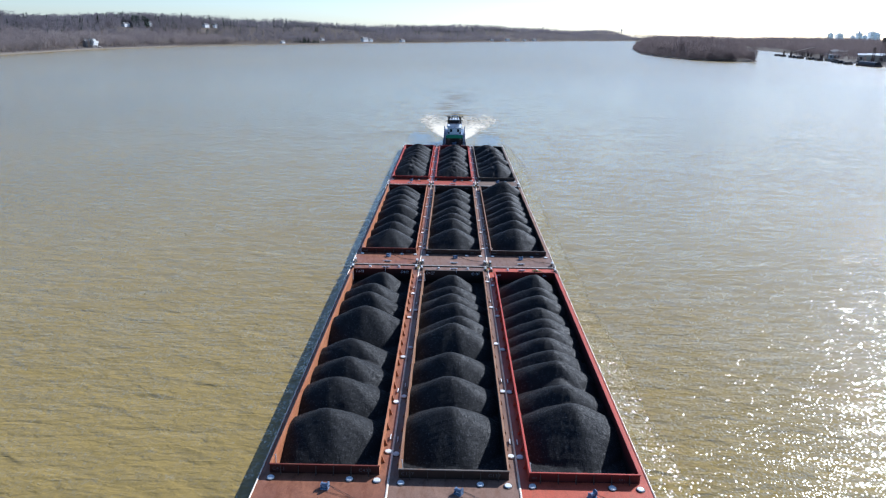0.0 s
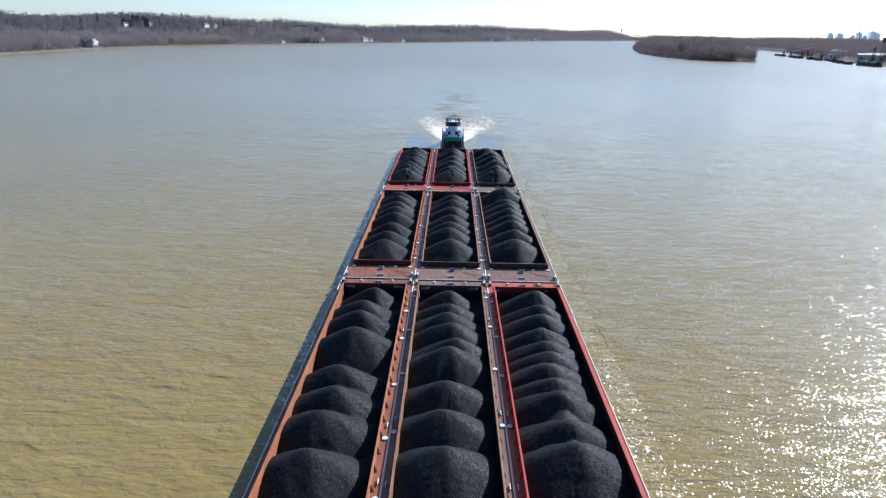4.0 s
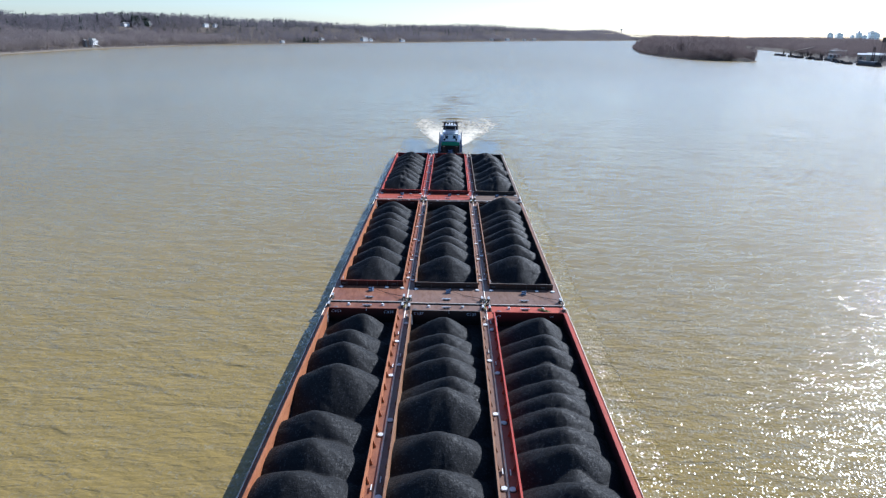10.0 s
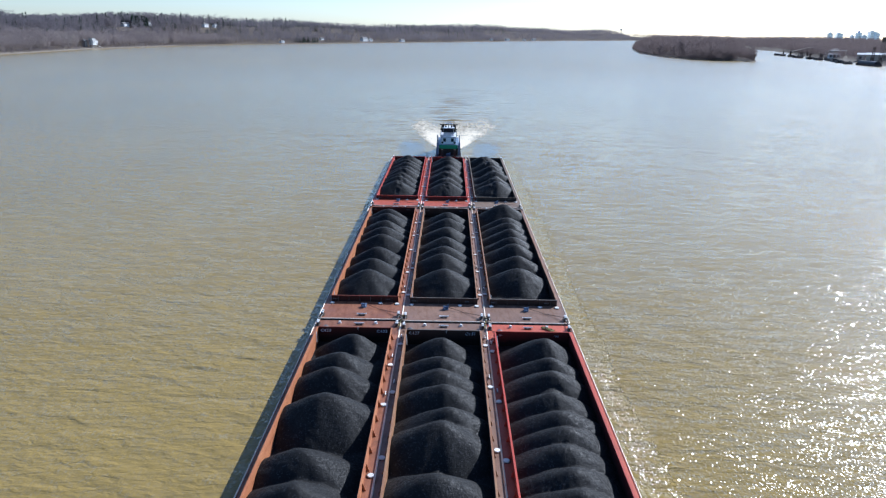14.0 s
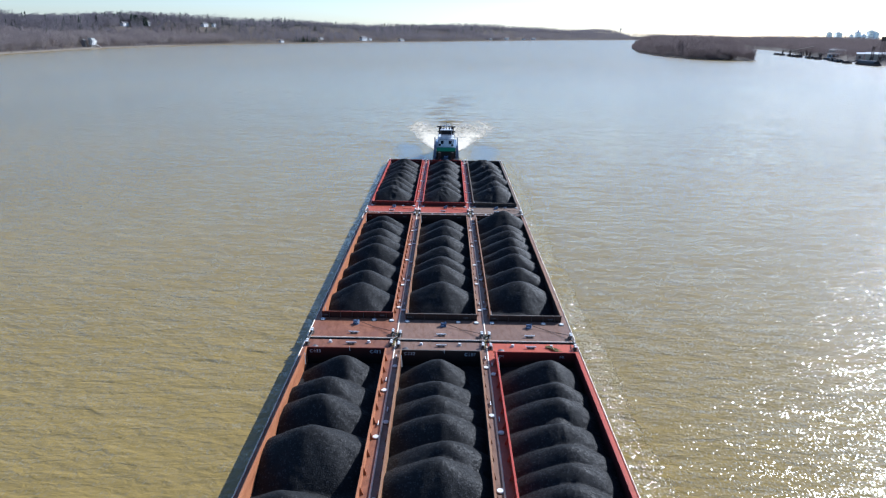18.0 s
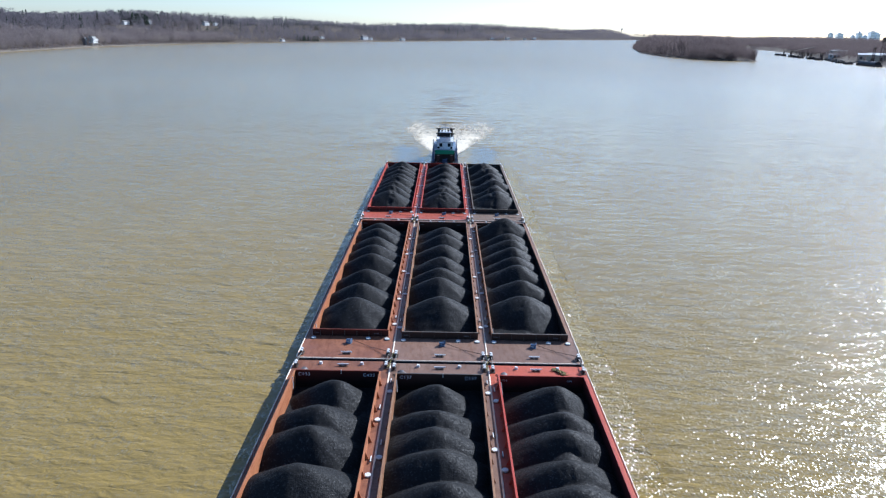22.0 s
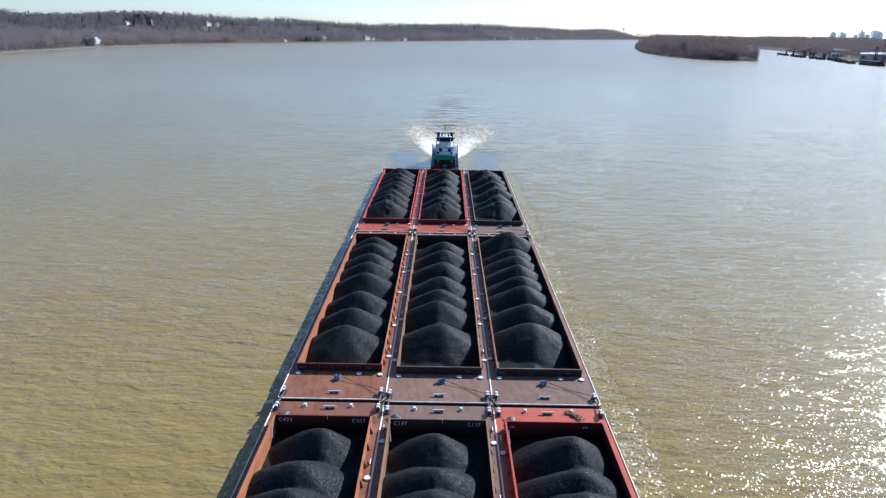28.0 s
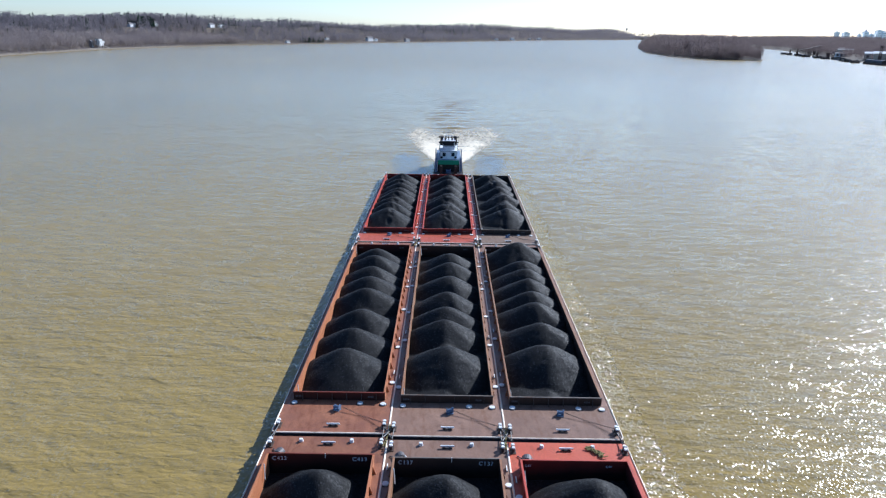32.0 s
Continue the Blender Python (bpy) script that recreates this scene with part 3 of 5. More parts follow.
def coal_load(row, col):
    step = (.14, .2, .26)[row]
    nx, ny = int(2 * XI / step), int((Y1 - Y0) / step)
    x, y = np.meshgrid(np.linspace(-XI + .01, XI - .01, nx), np.linspace(Y0 + .01, Y1 - .01, ny))
    seed = row * 3 + col
    rng = np.random.default_rng(seed)
    wx, wy = x + .13 * lumps(x, y, seed + 40, 4, .5), y + .15 * lumps(x, y, seed + 60, 4, .5)
    # the loads fall away before the end walls
    top = (.8, 1.0, 1.4)[row] - .6 * np.clip(1 - np.minimum(y - Y0, Y1 - y) / 4.5, 0, 1)
    z = np.where(x < 0, top + .10 * x, top - .32 * x) + .10 * lumps(x, y, seed + 20, 4, .4)
    # a ridge joins the heaps
    hx, hy, tip = (np.array(c) for c in zip(*HEAPS[row, col]))
    past = np.maximum(np.maximum(hy[0] - wy, wy - hy[-1]), 0)
    z = np.maximum(z, np.interp(wy, hy, tip) - RIDGE[row][col] - .72 * np.sqrt((wx - np.interp(wy, hy, hx)) ** 2 + .6) - .9 * past)
    for hx, hy, tip in HEAPS[row, col]:
        # a loader's cone: sharp tip, steeper along the barge than across it, uneven to every side
        flat, steep = (.80, 1.15) if row == 0 and hy > 48 else (.70, .80)
        along = np.where(wy < hy, .84, 1.05) if hy == HEAPS[row, col][0][1] else 1.05
        d = np.sqrt(((wx - hx) * np.where(wx < hx, flat, steep)) ** 2 + ((wy - hy) * along) ** 2 + .75 ** 2) - .75
        ang = np.arctan2(wy - hy, wx - hx)
        slope = .80 + .03 * np.sin(3 * ang + hx * 9) + .02 * np.sin(7 * ang + hy)
        z = np.maximum(z, tip + (.45 if row == 2 else 0) - slope * d)
    if row == 2:                 # grab marks pit the crests of the loads next to the boat
        z -= .42 * np.clip(lumps(x, y * 1.3, seed + 90, 2, 3.2), 0, 1) * np.exp(-((x + .2) / .8) ** 2)
    z = np.maximum(z, .42) + .05 * lumps(x, y, seed + 80, 6, 1.4) + rng.normal(0, .012, x.shape)
    v = np.stack([x, y, z], -1).reshape(-1, 3)
    ob = new("coal_load", big_mesh("coal_load", v, grid_faces(nx, ny), M_COAL, True))
    tagged(ob, "long row of overlapping black coal heaps filling a barge", "coal", "coal in the barges", "stuff")
    towed(ob, place_of(row, col))


for row in range(3):
    for col in range(3):
        coal_load(row, col)

# ---- towboat ----
M_BOATWHITE = worn("white_boat_paint", (0.74, 0.76, 0.78), (0.66, 0.68, 0.70), rust_amount=0.03, rough=0.45, per_object=0.04)
M_GREEN = worn("green_boat_paint", (0.02, 0.22, 0.12), (0.03, 0.28, 0.15), (0.05, 0.12, 0.06), 0.1, 0.5)
M_GLASS = plain("dark_window_glass", (0.015, 0.02, 0.03), (0.03, 0.04, 0.05), 0.08, 1, 0)
M_BLACK = plain("black_rubber_and_steel", (0.02, 0.02, 0.02), (0.045, 0.04, 0.035), 0.7, 3, 0.2)


def house_block(parent, name, x, y0, y1, z0, z1, mat=None):
    return part(name, boxes((-x, x, y0, y1, z0, z1), bevel=.05), mat or M_BOATWHITE, parent)


def rail_part(parent, pts, z):
    bm = bmesh.new()
    for h in (.5, 1.0):
        path_tube(bm, [(x, y, z + h) for x, y in pts], .035, 5)
    for (xa, ya), (xb, yb) in zip(pts, pts[1:]):
        n = max(1, int(math.dist((xa, ya), (xb, yb)) / 1.3))
        for k in range(n + 1):
            x, y = xa + (xb - xa) * k / n, ya + (yb - ya) * k / n
            tube(bm, (x, y, z), (x, y, z + 1), .03, .03, 5)
    part("handrail", bm, M_BOATWHITE, parent)


def pane(parent, x0, x1, y0, y1, z0, z1):
    f = part("window", boxes((x0 - .08, x1 + .08, y0 - .02, y1 + .02, z0 - .08, z1 + .08)), M_BLACK, parent)
    part("pane", boxes((x0, x1, y0 - .035, y1 + .035, z0, z1)), M_GLASS, f)


boat = tagged(new("towboat"), "white and green river towboat pushing the coal barges", "boat")
bm = bmesh.new()
prof = [(-3.9, 0.0), (3.9, 0.0), (3.9, 21.0), (3.2, 23.5), (-3.2, 23.5), (-3.9, 21.0)]
top = [bm.verts.new((x, y, 1.7)) for x, y in prof]
low = [bm.verts.new((x * .96, max(.5, y), -1.0)) for x, y in prof]
bm.faces.new(top)
bm.faces.new(low[::-1])
for i in range(6):
    bm.faces.new((low[i], low[(i + 1) % 6], top[(i + 1) % 6], top[i]))
part("hull", bm, M_HULL, boat)
for s in (-1, 1):
    bm = boxes((s * 2.0 - .35, s * 2.0 + .35, -.35, .9, -.3, 4.0), (s * 2.0 - .2, s * 2.0 + .2, .9, 2.0, 1.7, 3.1), bevel=.06)
    knee = part("push_knee", bm, M_BLACK, boat)
    for k in range(5):
        part("tread", boxes((s * 2.0 - .33, s * 2.0 + .33, -.42, -.34, .5 + .7 * k, .62 + .7 * k)), M_IRON, knee)
part("bow_winch", shape(winch_shape), M_WINCH, boat).matrix_basis = pose(0, 1.6, 1.7) @ Matrix.Diagonal((1.6, 1.6, 1.6, 1))
# black block: shade on the lower front and dark gear, put into colour
house_block(boat, "lower_house_front", 3.0, 3.2, 4.2, 1.7, 4.0, M_BLACK)
lower = house_block(boat, "main_deck_house", 3.2, 4.2, 20.0, 1.7, 4.6)
for s in (-1, 1):
    for k in range(5):
        pane(lower, *sorted((s * 3.2, s * 3.22)), 6 + 2.8 * k, 7 + 2.8 * k, 2.8, 3.7)
    st = part("stair", boxes((s * 3.42 - .3, s * 3.42 + .3, 2.6, 3.0, 1.7, 5.8), bevel=.04), M_WINCH, boat)
    for k in range(8):
        part("tread", boxes((s * 3.42 - .25, s * 3.42 + .25, 3.0 + .28 * k, 3.26 + .28 * k, 1.9 + .35 * k, 1.95 + .35 * k)), M_IRON, st)
part("foredeck_bulwark", boxes((-2.9, 2.9, 2.55, 2.75, 3.9, 5.1), bevel=.05), M_GREEN, boat, "green painted bulwark")
part("upper_deck", boxes((-3.5, 3.5, 2.75, 20.4, 4.6, 4.75)), M_WINCH, boat, "blue-grey painted deck")
cabin = house_block(boat, "upper_cabin", 2.30, 6.0, 17.0, 4.75, 7.15)
for x in (-1.6, .9):
    pane(cabin, x, x + .7, 5.99, 6.0, 5.7, 6.6)
for s in (-1, 1):
    for k in range(4):
        pane(cabin, *sorted((s * 2.30, s * 2.32)), 7.2 + 2.4 * k, 8.1 + 2.4 * k, 5.7, 6.6)
part("boat_deck", boxes((-2.65, 2.65, 5.6, 17.4, 7.15, 7.3)), M_BOATWHITE, boat)
rail_part(boat, [(-2.55, 17.2), (-2.55, 5.7), (2.55, 5.7), (2.55, 17.2)], 7.3)
rail_part(boat, [(-3.4, 20.2), (-3.4, 6.2)], 4.75)
rail_part(boat, [(3.4, 20.2), (3.4, 6.2)], 4.75)
pilot = house_block(boat, "pilothouse", 1.65, 6.6, 10.6, 7.3, 9.9)
for k in range(4):
    pane(pilot, -1.52 + .78 * k, -1.52 + .78 * k + .62, 6.58, 6.6, 8.65, 9.55)
for s in (-1, 1):
    for k in range(3):
        pane(pilot, *sorted((s * 1.65, s * 1.67)), 6.9 + 1.25 * k, 7.9 + 1.25 * k, 8.65, 9.55)
part("pilothouse_roof", boxes((-1.95, 1.95, 6.1, 11.0, 9.9, 10.05), bevel=.04), M_BOATWHITE, boat)
mast = part("mast", shape(tube, (0, 8.6, 10.05), (0, 8.6, 13.6), .11, .05, 8), M_BLACK, boat)
part("yard", shape(tube, (-1.5, 8.6, 12.0), (1.5, 8.6, 12.0), .05, .05, 6), M_BLACK, mast)
radar = part("radar", boxes((-1.25, 1.25, -.12, .12, 0, .22), bevel=.04), M_BOATWHITE, boat)
radar.location = (0, 7.4, 11.2)
part("radar_post", shape(tube, (0, 7.4, 10.05), (0, 7.4, 11.18), .12, .1, 8), M_BLACK, boat)
for x in (-1.75, -.95, .95, 1.75):
    lampb = part("searchlight", shape(tube, (x, 6.35, 10.55), (x, 6.95, 10.55), .3, .22, 12), M_BLACK, boat)
    part("bracket", shape(tube, (x, 6.7, 10.05), (x, 6.7, 10.4), .07, .07, 6), M_BLACK, lampb)
    part("lens", shape(tube, (x, 6.32, 10.55), (x, 6.35, 10.55), .26, .26, 12), M_GLASS, lampb)
bar = part("light_bar", shape(tube, (-2.75, 7.0, 11.0), (2.75, 7.0, 11.0), .09, .09, 8), M_BLACK, boat, "dark roof bar with floodlights")
for x in (-2.6, -1.75, -.85, .85, 1.75, 2.6):
    part("floodlight", boxes((x - .24, x + .24, 6.75, 7.1, 10.85, 11.25), bevel=.05), M_BLACK, bar)
for x in (-1.7, 1.7):
    part("bar_post", shape(tube, (x, 7.0, 10.05), (x, 7.0, 11.0), .07, .07, 6), M_BLACK, bar)
for x, z in ((-1.6, 13.0), (-.6, 12.4), (.8, 12.8), (1.7, 12.2)):
    part("whip_aerial", shape(tube, (x, 9.6, 10.05), (x, 9.6, z), .05, .02, 5), M_BLACK, boat)
part("roof_visor", boxes((-1.9, 1.9, 6.0, 6.55, 9.66, 9.86), bevel=.03), M_BLACK, boat)
# dark strip painting the shade under the boat deck's overhang
part("cabin_belt", boxes((-2.35, 2.35, 5.9, 5.98, 7.0, 7.14)), M_WINCH, boat)
part("pilothouse_belt", boxes((-1.68, 1.68, 6.54, 6.6, 8.3, 8.42)), M_WINCH, boat)
for s in (-1, 1):
    part("side_ladder", boxes((s * 3.55 - .12, s * 3.55 + .12, 5.2, 5.5, 1.7, 7.6), (s * 3.55 - .12, s * 3.55 + .12, 7.2, 7.5, 1.7, 7.6),
                              *((s * 3.55 - .1, s * 3.55 + .1, 5.5, 7.2, 2.0 + .5 * k, 2.08 + .5 * k) for k in range(11))), M_WINCH, boat)
    part("life_ring", shape(tube, (s * 1.95, 5.9, 5.3), (s * 1.95, 5.98, 5.3), .30, .36, 14), M_BLACK, boat)
for x in (-2.5, 2.5):
    pole = part("light_pole", shape(tube, (x, 6.0, 7.3), (x, 6.0, 9.6), .07, .05, 6), M_BLACK, boat)
    part("lamp_head", boxes((x - .28, x + .28, 5.85, 6.15, 9.5, 9.85), bevel=.04), M_BLACK, pole)
for x in (-1.9, 1.9):
    stack = part("exhaust_stack", shape(tube, (x, 15.2, 7.3), (x, 15.2, 9.7), .58, .5, 14), M_BLACK, boat)
    part("stack_cap", shape(tube, (x, 15.2, 9.7), (x, 15.2, 10.0), .54, .46, 14), M_IRON, stack)
for x in (-3.92, 3.92):
    for k in range(6):
        part("tyre_fender", shape(tube, (x - .14, 3 + 3 * k, 1.1), (x + .14, 3 + 3 * k, 1.1), .5, .5, 14), M_BLACK, boat)
towed(boat, Matrix.Translation((.25, 119.25, 0)) @ Matrix.Diagonal((.94, 1, .91, 1)))

# ---- lashings and loose gear on the tow ----


def sag(a, b, drop, n=5):
    a, b = Vector(a), Vector(b)
    return [a.lerp(b, k / n) - Vector((0, 0, drop * 4 * (k / n) * (1 - k / n))) for k in range(n + 1)]


def lashing(x, y, outer, seed):
    rng = random.Random(seed)
    top = tagged(new("lashing_wires"), "crossed steel lashing wires coupling the barge corners", "wire", "lashing wires")
    z = DECK + .35
    pairs = [((-.5, -1.2), (.5, 1.2)), ((.5, -1.2), (-.5, 1.2)), ((-.45, -1.4), (-.45, 1.3)), ((.45, -1.3), (.5, 1.35)),
             ((-.6, -1.0), (.6, -1.1)), ((-.6, 1.0), (.55, 1.1))]
    if outer:
        pairs = [((outer * -.45, -1.4), (outer * -.45, 1.2)), ((outer * -.3, -1.3), (outer * -.6, 1.3))]
    for (xa, ya), (xb, yb) in pairs:
        bm = bmesh.new()
        path_tube(bm, sag((xa, ya, z + rng.uniform(-.1, .1)), (xb, yb, z + rng.uniform(-.1, .1)), .12), .045, 6)
        part("wire", bm, M_WIRE, top)
    if not outer:
        bm = bmesh.new()
        for k in range(2):
            path_tube(bm, sag((-.3 + .2 * k, -1.9, DECK + .1), (.25 - .2 * k, 1.6, DECK + .1), .02), .05, 6)
        part("chain", bm, M_ROPE, top, "rusty yellowish chain")
    towed(top, Matrix.Translation((x, y, 0)))


for r in (0, 1):
    lashing(-5.33, 59.44 * r + .12, 0, 70 + r)
    lashing(5.33, 59.44 * r - .1, 0, 80 + r)
    lashing(-16.0, 59.44 * r + .3, -1, 90 + r)
    lashing(16.0, 59.44 * r - .15, 1, 95 + r)


def line_heap(x, y, seed):
    rng = random.Random(seed)
    cu = bpy.data.curves.new("mooring_line", "CURVE")
    cu.dimensions, cu.bevel_depth, cu.bevel_resolution = "3D", .045, 1
    sp = cu.splines.new("NURBS")
    sp.points.add(59)
    for k, p in enumerate(sp.points):
        u = k / 59
        p.co = (-.55 + 1.1 * u + .42 * math.sin(k * 2.3) + rng.uniform(-.3, .3), .75 - 1.3 * u + .35 * math.cos(k * 1.7) + rng.uniform(-.3, .3), .06 + .12 * rng.random(), 1)
    cu.materials.append(M_ROPE)
    ob = tagged(new("mooring_line", cu), "tangled olive mooring line dropped on the red deck", "rope")
    towed(ob, Matrix.Translation((x, y, DECK)))


line_heap(10.67 + 2.3, -2.25, 5)

# ---- wake ----
M_FOAM = foam_material("churned_foam", .97, .6, ((1.0, .3, 1.0), 0), (0.76, 0.66, 0.48), 0.5)
M_SLICK = foam_material("calm_slick_water", .97, .22, ((1.0, .35, 1.0), 0), (0.24, 0.24, 0.19), 0.6)
M_SLICK.node_tree.nodes["Principled BSDF"].inputs["Specular IOR Level"].default_value = 0.9
M_SLICK.node_tree.nodes["Principled BSDF"].inputs["Roughness"].default_value = 0.06
M_SLICK.node_tree.nodes["Bump"].inputs["Strength"].default_value = 0.05
# M_SPECK: pale flecks that paint sun glints onto the water
M_SPECK = foam_material("painted_glint_flecks", .60, 2.4, ((1.0, .55, 1.0), 25), (0.82, 0.80, 0.72))
M_STREAK = foam_material("thin_foam_streaks", .60, .9, ((1.0, .22, 1.0), 0))


def wake_height(x, y):
    """Height of the rolling wake behind the boat."""
    d = np.maximum(y - 146, 0)
    w = 4.5 + .045 * d
    core = np.exp(-((x - 2) / w) ** 2)
    trans = np.sin(d * .62 + .004 * (x - 2) ** 2 + 2.2 * lumps(x, y, 7, 4, .16)) * core
    arm = sum(np.exp(-((np.abs(x - 1) - (6 + .20 * d) - o) / 2.2) ** 2) * np.sin(d * 1.1 + o) for o in (-4, 0, 4))
    env = np.clip(d / 12, 0, 1) * np.exp(-d / 150) * np.clip((430 - y) / 60, 0, 1)
    rim = np.clip((1 - np.abs(x - 2) / 36) * 6, 0, 1)
    return env * rim * (.36 * trans * (1 + .9 * lumps(x, y, 6, 5, .25)) + .08 * arm + .06 * lumps(x, y, 5, 6, .5) + .22)


def foam_patch(name, label, mat, y0, y1, half, centre, edge, seed, z=.05, rough=.12):
    """A ragged sheet of foam; half(v) and centre(v) give its width along the way, edge its thinning."""
    nx, ny = 25, 61
    u, v = np.meshgrid(np.linspace(-1, 1, nx), np.linspace(0, 1, ny))
    y = y0 + (y1 - y0) * v
    x = centre(v) + half(v) * u
    zz = wake_height(x, y) + z + rough * np.abs(lumps(x, y, seed, 5, .5)) * (1 - u ** 2)
    me = big_mesh(name, np.stack([x, y, zz], -1).reshape(-1, 3), grid_faces(nx, ny), mat, True)
    uv = me.uv_layers.new(name="UVMap")
    bias = (edge(u, v)).reshape(-1)
    idx = np.zeros(len(me.loops), dtype=np.int32)
    me.loops.foreach_get("vertex_index", idx)
    uv.data.foreach_set("uv", np.stack([bias[idx], bias[idx] * 0], -1).astype(np.float32).ravel())
    ob = new(name, me)
    tagged(ob, label, "foam", kind="stuff")
    towed(ob, Matrix.Identity(4), False)


foam_patch("wake_foam", "churned cream-white foam behind the towboat", M_FOAM, 142, 262,
           lambda v: 4.2 + 17 * np.minimum(1, v * 2.2), lambda v: .5 + 3 * v,
           lambda u, v: .42 + .16 * (1 - np.abs(u)) * np.clip(1 - v / .6, 0, 1) - .92 * v - .42 * np.abs(u) ** 6 + .10 * np.exp(-((np.abs(u) - .62) / .2) ** 2) * (v < .8) - .20 * (v < .04), 3)
for s in (-1, 1):
    foam_patch("wake_streaks", "thin foam streaks trailing along the tow's side", M_STREAK, 60, 210,
               lambda v: 1.1 + 3.0 * v, lambda v, s=s: s * (17.4 + 6.5 * v) + .5,
               lambda u, v: .02 - .4 * np.abs(u) ** 3 - .25 * np.abs(v - .6), 8 + s)
    # sheet of pale flecks laid where the sun glints beside the hulls
    foam_patch("spray_flecks", "pale flecks painted as sun glints along the barges' side", M_SPECK, -66, 122,
               lambda v, s=s: (2.6 if s > 0 else 1.5) + .4 * np.sin(v * 50), lambda v, s=s: s * (17.6 + .4 * v) + (1.0 if s > 0 else 0),
               lambda u, v, s=s: (.06 if s > 0 else -.12) - .35 * np.abs(u) ** 2, 38 + s, .06, .03)
    s > 0 and foam_patch("hull_wash", "choppy wash along the barges' side", M_WASH, -62, 122,
               lambda v: 2.6 + 0 * v, lambda v, s=s: s * (17.8 + .3 * np.sin(v * 43)),
               lambda u, v: .62 - .75 * np.clip(u, -.3, 1) ** 2 - .22 * v, 18 + s, .02, .05)
    foam_patch("corner_splash", "thin curl of white water at a barge corner", M_STREAK, 47, 61, lambda v: .25 + .35 * v,
               lambda v, s=s: s * (16.4 + 4.2 * (1 - v) ** 1.4), lambda u, v: .30 - .25 * np.abs(u) ** 2 - .2 * (1 - v), 48 + s, .06, .1)
    foam_patch("slick_water", "calm slick water beside the towboat", M_SLICK, 118, 158, lambda v: 6.9 - 1.0 * v, lambda v, s=s: s * (10.2 + 3.0 * v) + .5,
               lambda u, v: .24 - .70 * np.abs(u) ** 2.5 - .60 * np.abs(2 * v - 1) ** 4, 28 + s, .03, 0)


def wave_sheet():
    """Long wake waves behind the boat, as one rigid train."""
    x, y = np.meshgrid(np.linspace(-34, 38, 97), np.linspace(146, 430, 301))
    z = .012 + wake_height(x, y)
    me = big_mesh("wake_waves", np.stack([x, y, z], -1).reshape(-1, 3), grid_faces(97, 301), M_WATER, True)
    ob = tagged(new("wake_waves", me), "rolling brown wake waves trailing the towboat", "waves", kind="stuff")
    towed(ob, Matrix.Identity(4), False)


wave_sheet()

# ---- river banks ----
M_SOIL = plain("leaf_littered_bank", (0.105, 0.085, 0.065), (0.16, 0.13, 0.10), 0.9, 0.05, 0.5, 0.5)
M_MUD = plain("pale_mud_shore", (0.15, 0.125, 0.098), (0.26, 0.22, 0.175), 0.85, 0.08, 0.4, 0.3)


def thin_twigs(m):
    """Sprays of twigs let half of the light through."""
    n, l = m.node_tree.nodes, m.node_tree.links
    p, out = n["Principled BSDF"], n["Material Output"]
    t, mix = n.new("ShaderNodeBsdfTranslucent"), n.new("ShaderNodeMixShader")
    l.new(p.inputs["Base Color"].links[0].from_socket, t.inputs[0])
    mix.inputs[0].default_value = 0.5
    l.new(p.outputs[0], mix.inputs[1])
    l.new(t.outputs[0], mix.inputs[2])
    l.new(mix.outputs[0], out.inputs[0])
    return m


M_BARE = plain("bare_winter_twigs", (0.21, 0.175, 0.175), (0.31, 0.27, 0.245), 0.9, 0.012, 0, island=0.15)
thin_twigs(M_BARE)
# M_HAZE: the blue-grey of distance haze is painted into the twig colour
M_HAZE = thin_twigs(plain("haze_tinted_twigs", (0.150, 0.138, 0.152), (0.225, 0.200, 0.205), 0.9, 0.012, 0, island=0.2))
M_BARE2 = plain("island_twigs", (0.115, 0.09, 0.088), (0.19, 0.155, 0.148), 0.9, 0.02, 0, island=0.22)
thin_twigs(M_BARE2)
M_FIR = plain("dark_evergreen_needles", (0.020, 0.038, 0.026), (0.035, 0.058, 0.036), 0.85, 0.1, 0, island=0.3)
M_WALL = plain("white_house_siding", (0.78, 0.78, 0.76), (0.70, 0.70, 0.68), 0.6, 1, 0.05)
M_GREYWALL = plain("slate_blue_siding", (0.13, 0.17, 0.24), (0.19, 0.23, 0.30), 0.6, 1, 0.05)
M_ROOF = plain("grey_shingle_roof", (0.16, 0.15, 0.15), (0.24, 0.23, 0.22), 0.8, 2, 0.3, 0.05)

LEFT_Y = [-700, 300, 907, 1031, 1195, 1394, 1693, 1863, 2229, 2575, 3215, 3886, 4960]
LEFT_X = [-540, -555, -572, -583, -595, -576, -524, -428, -265, -61, 280, 646, 1400]
RIGHT_Y = [-700, 300, 939, 1030, 1220, 1530, 1744, 2300, 3500, 4960]
RIGHT_X = [560, 590, 604, 612, 676, 754, 845, 960, 1290, 1720]


def smooth_step(a, b, v):
    t = np.clip((v - a) / (b - a), 0, 1)
    return t * t * (3 - 2 * t)


def left_height(x, y):
    d = np.interp(y, LEFT_Y, LEFT_X) - x
    bench = 1.2 * smooth_step(-6, 2, d) + 5 * smooth_step(2, 60, d)
    start = 75 - 35 * smooth_step(1500, 2200, y)
    hill = (34 + 5 * np.sin(y * .004) + 4 * np.sin(y * .011 + 1)) * smooth_step(start, start + 150, d) * (1 - .75 * smooth_step(330, 600, d))
    return -1.5 * smooth_step(4, -12, d) + bench + hill + .6 * lumps(x, y, 4, 4, .02) * smooth_step(0, 40, d)


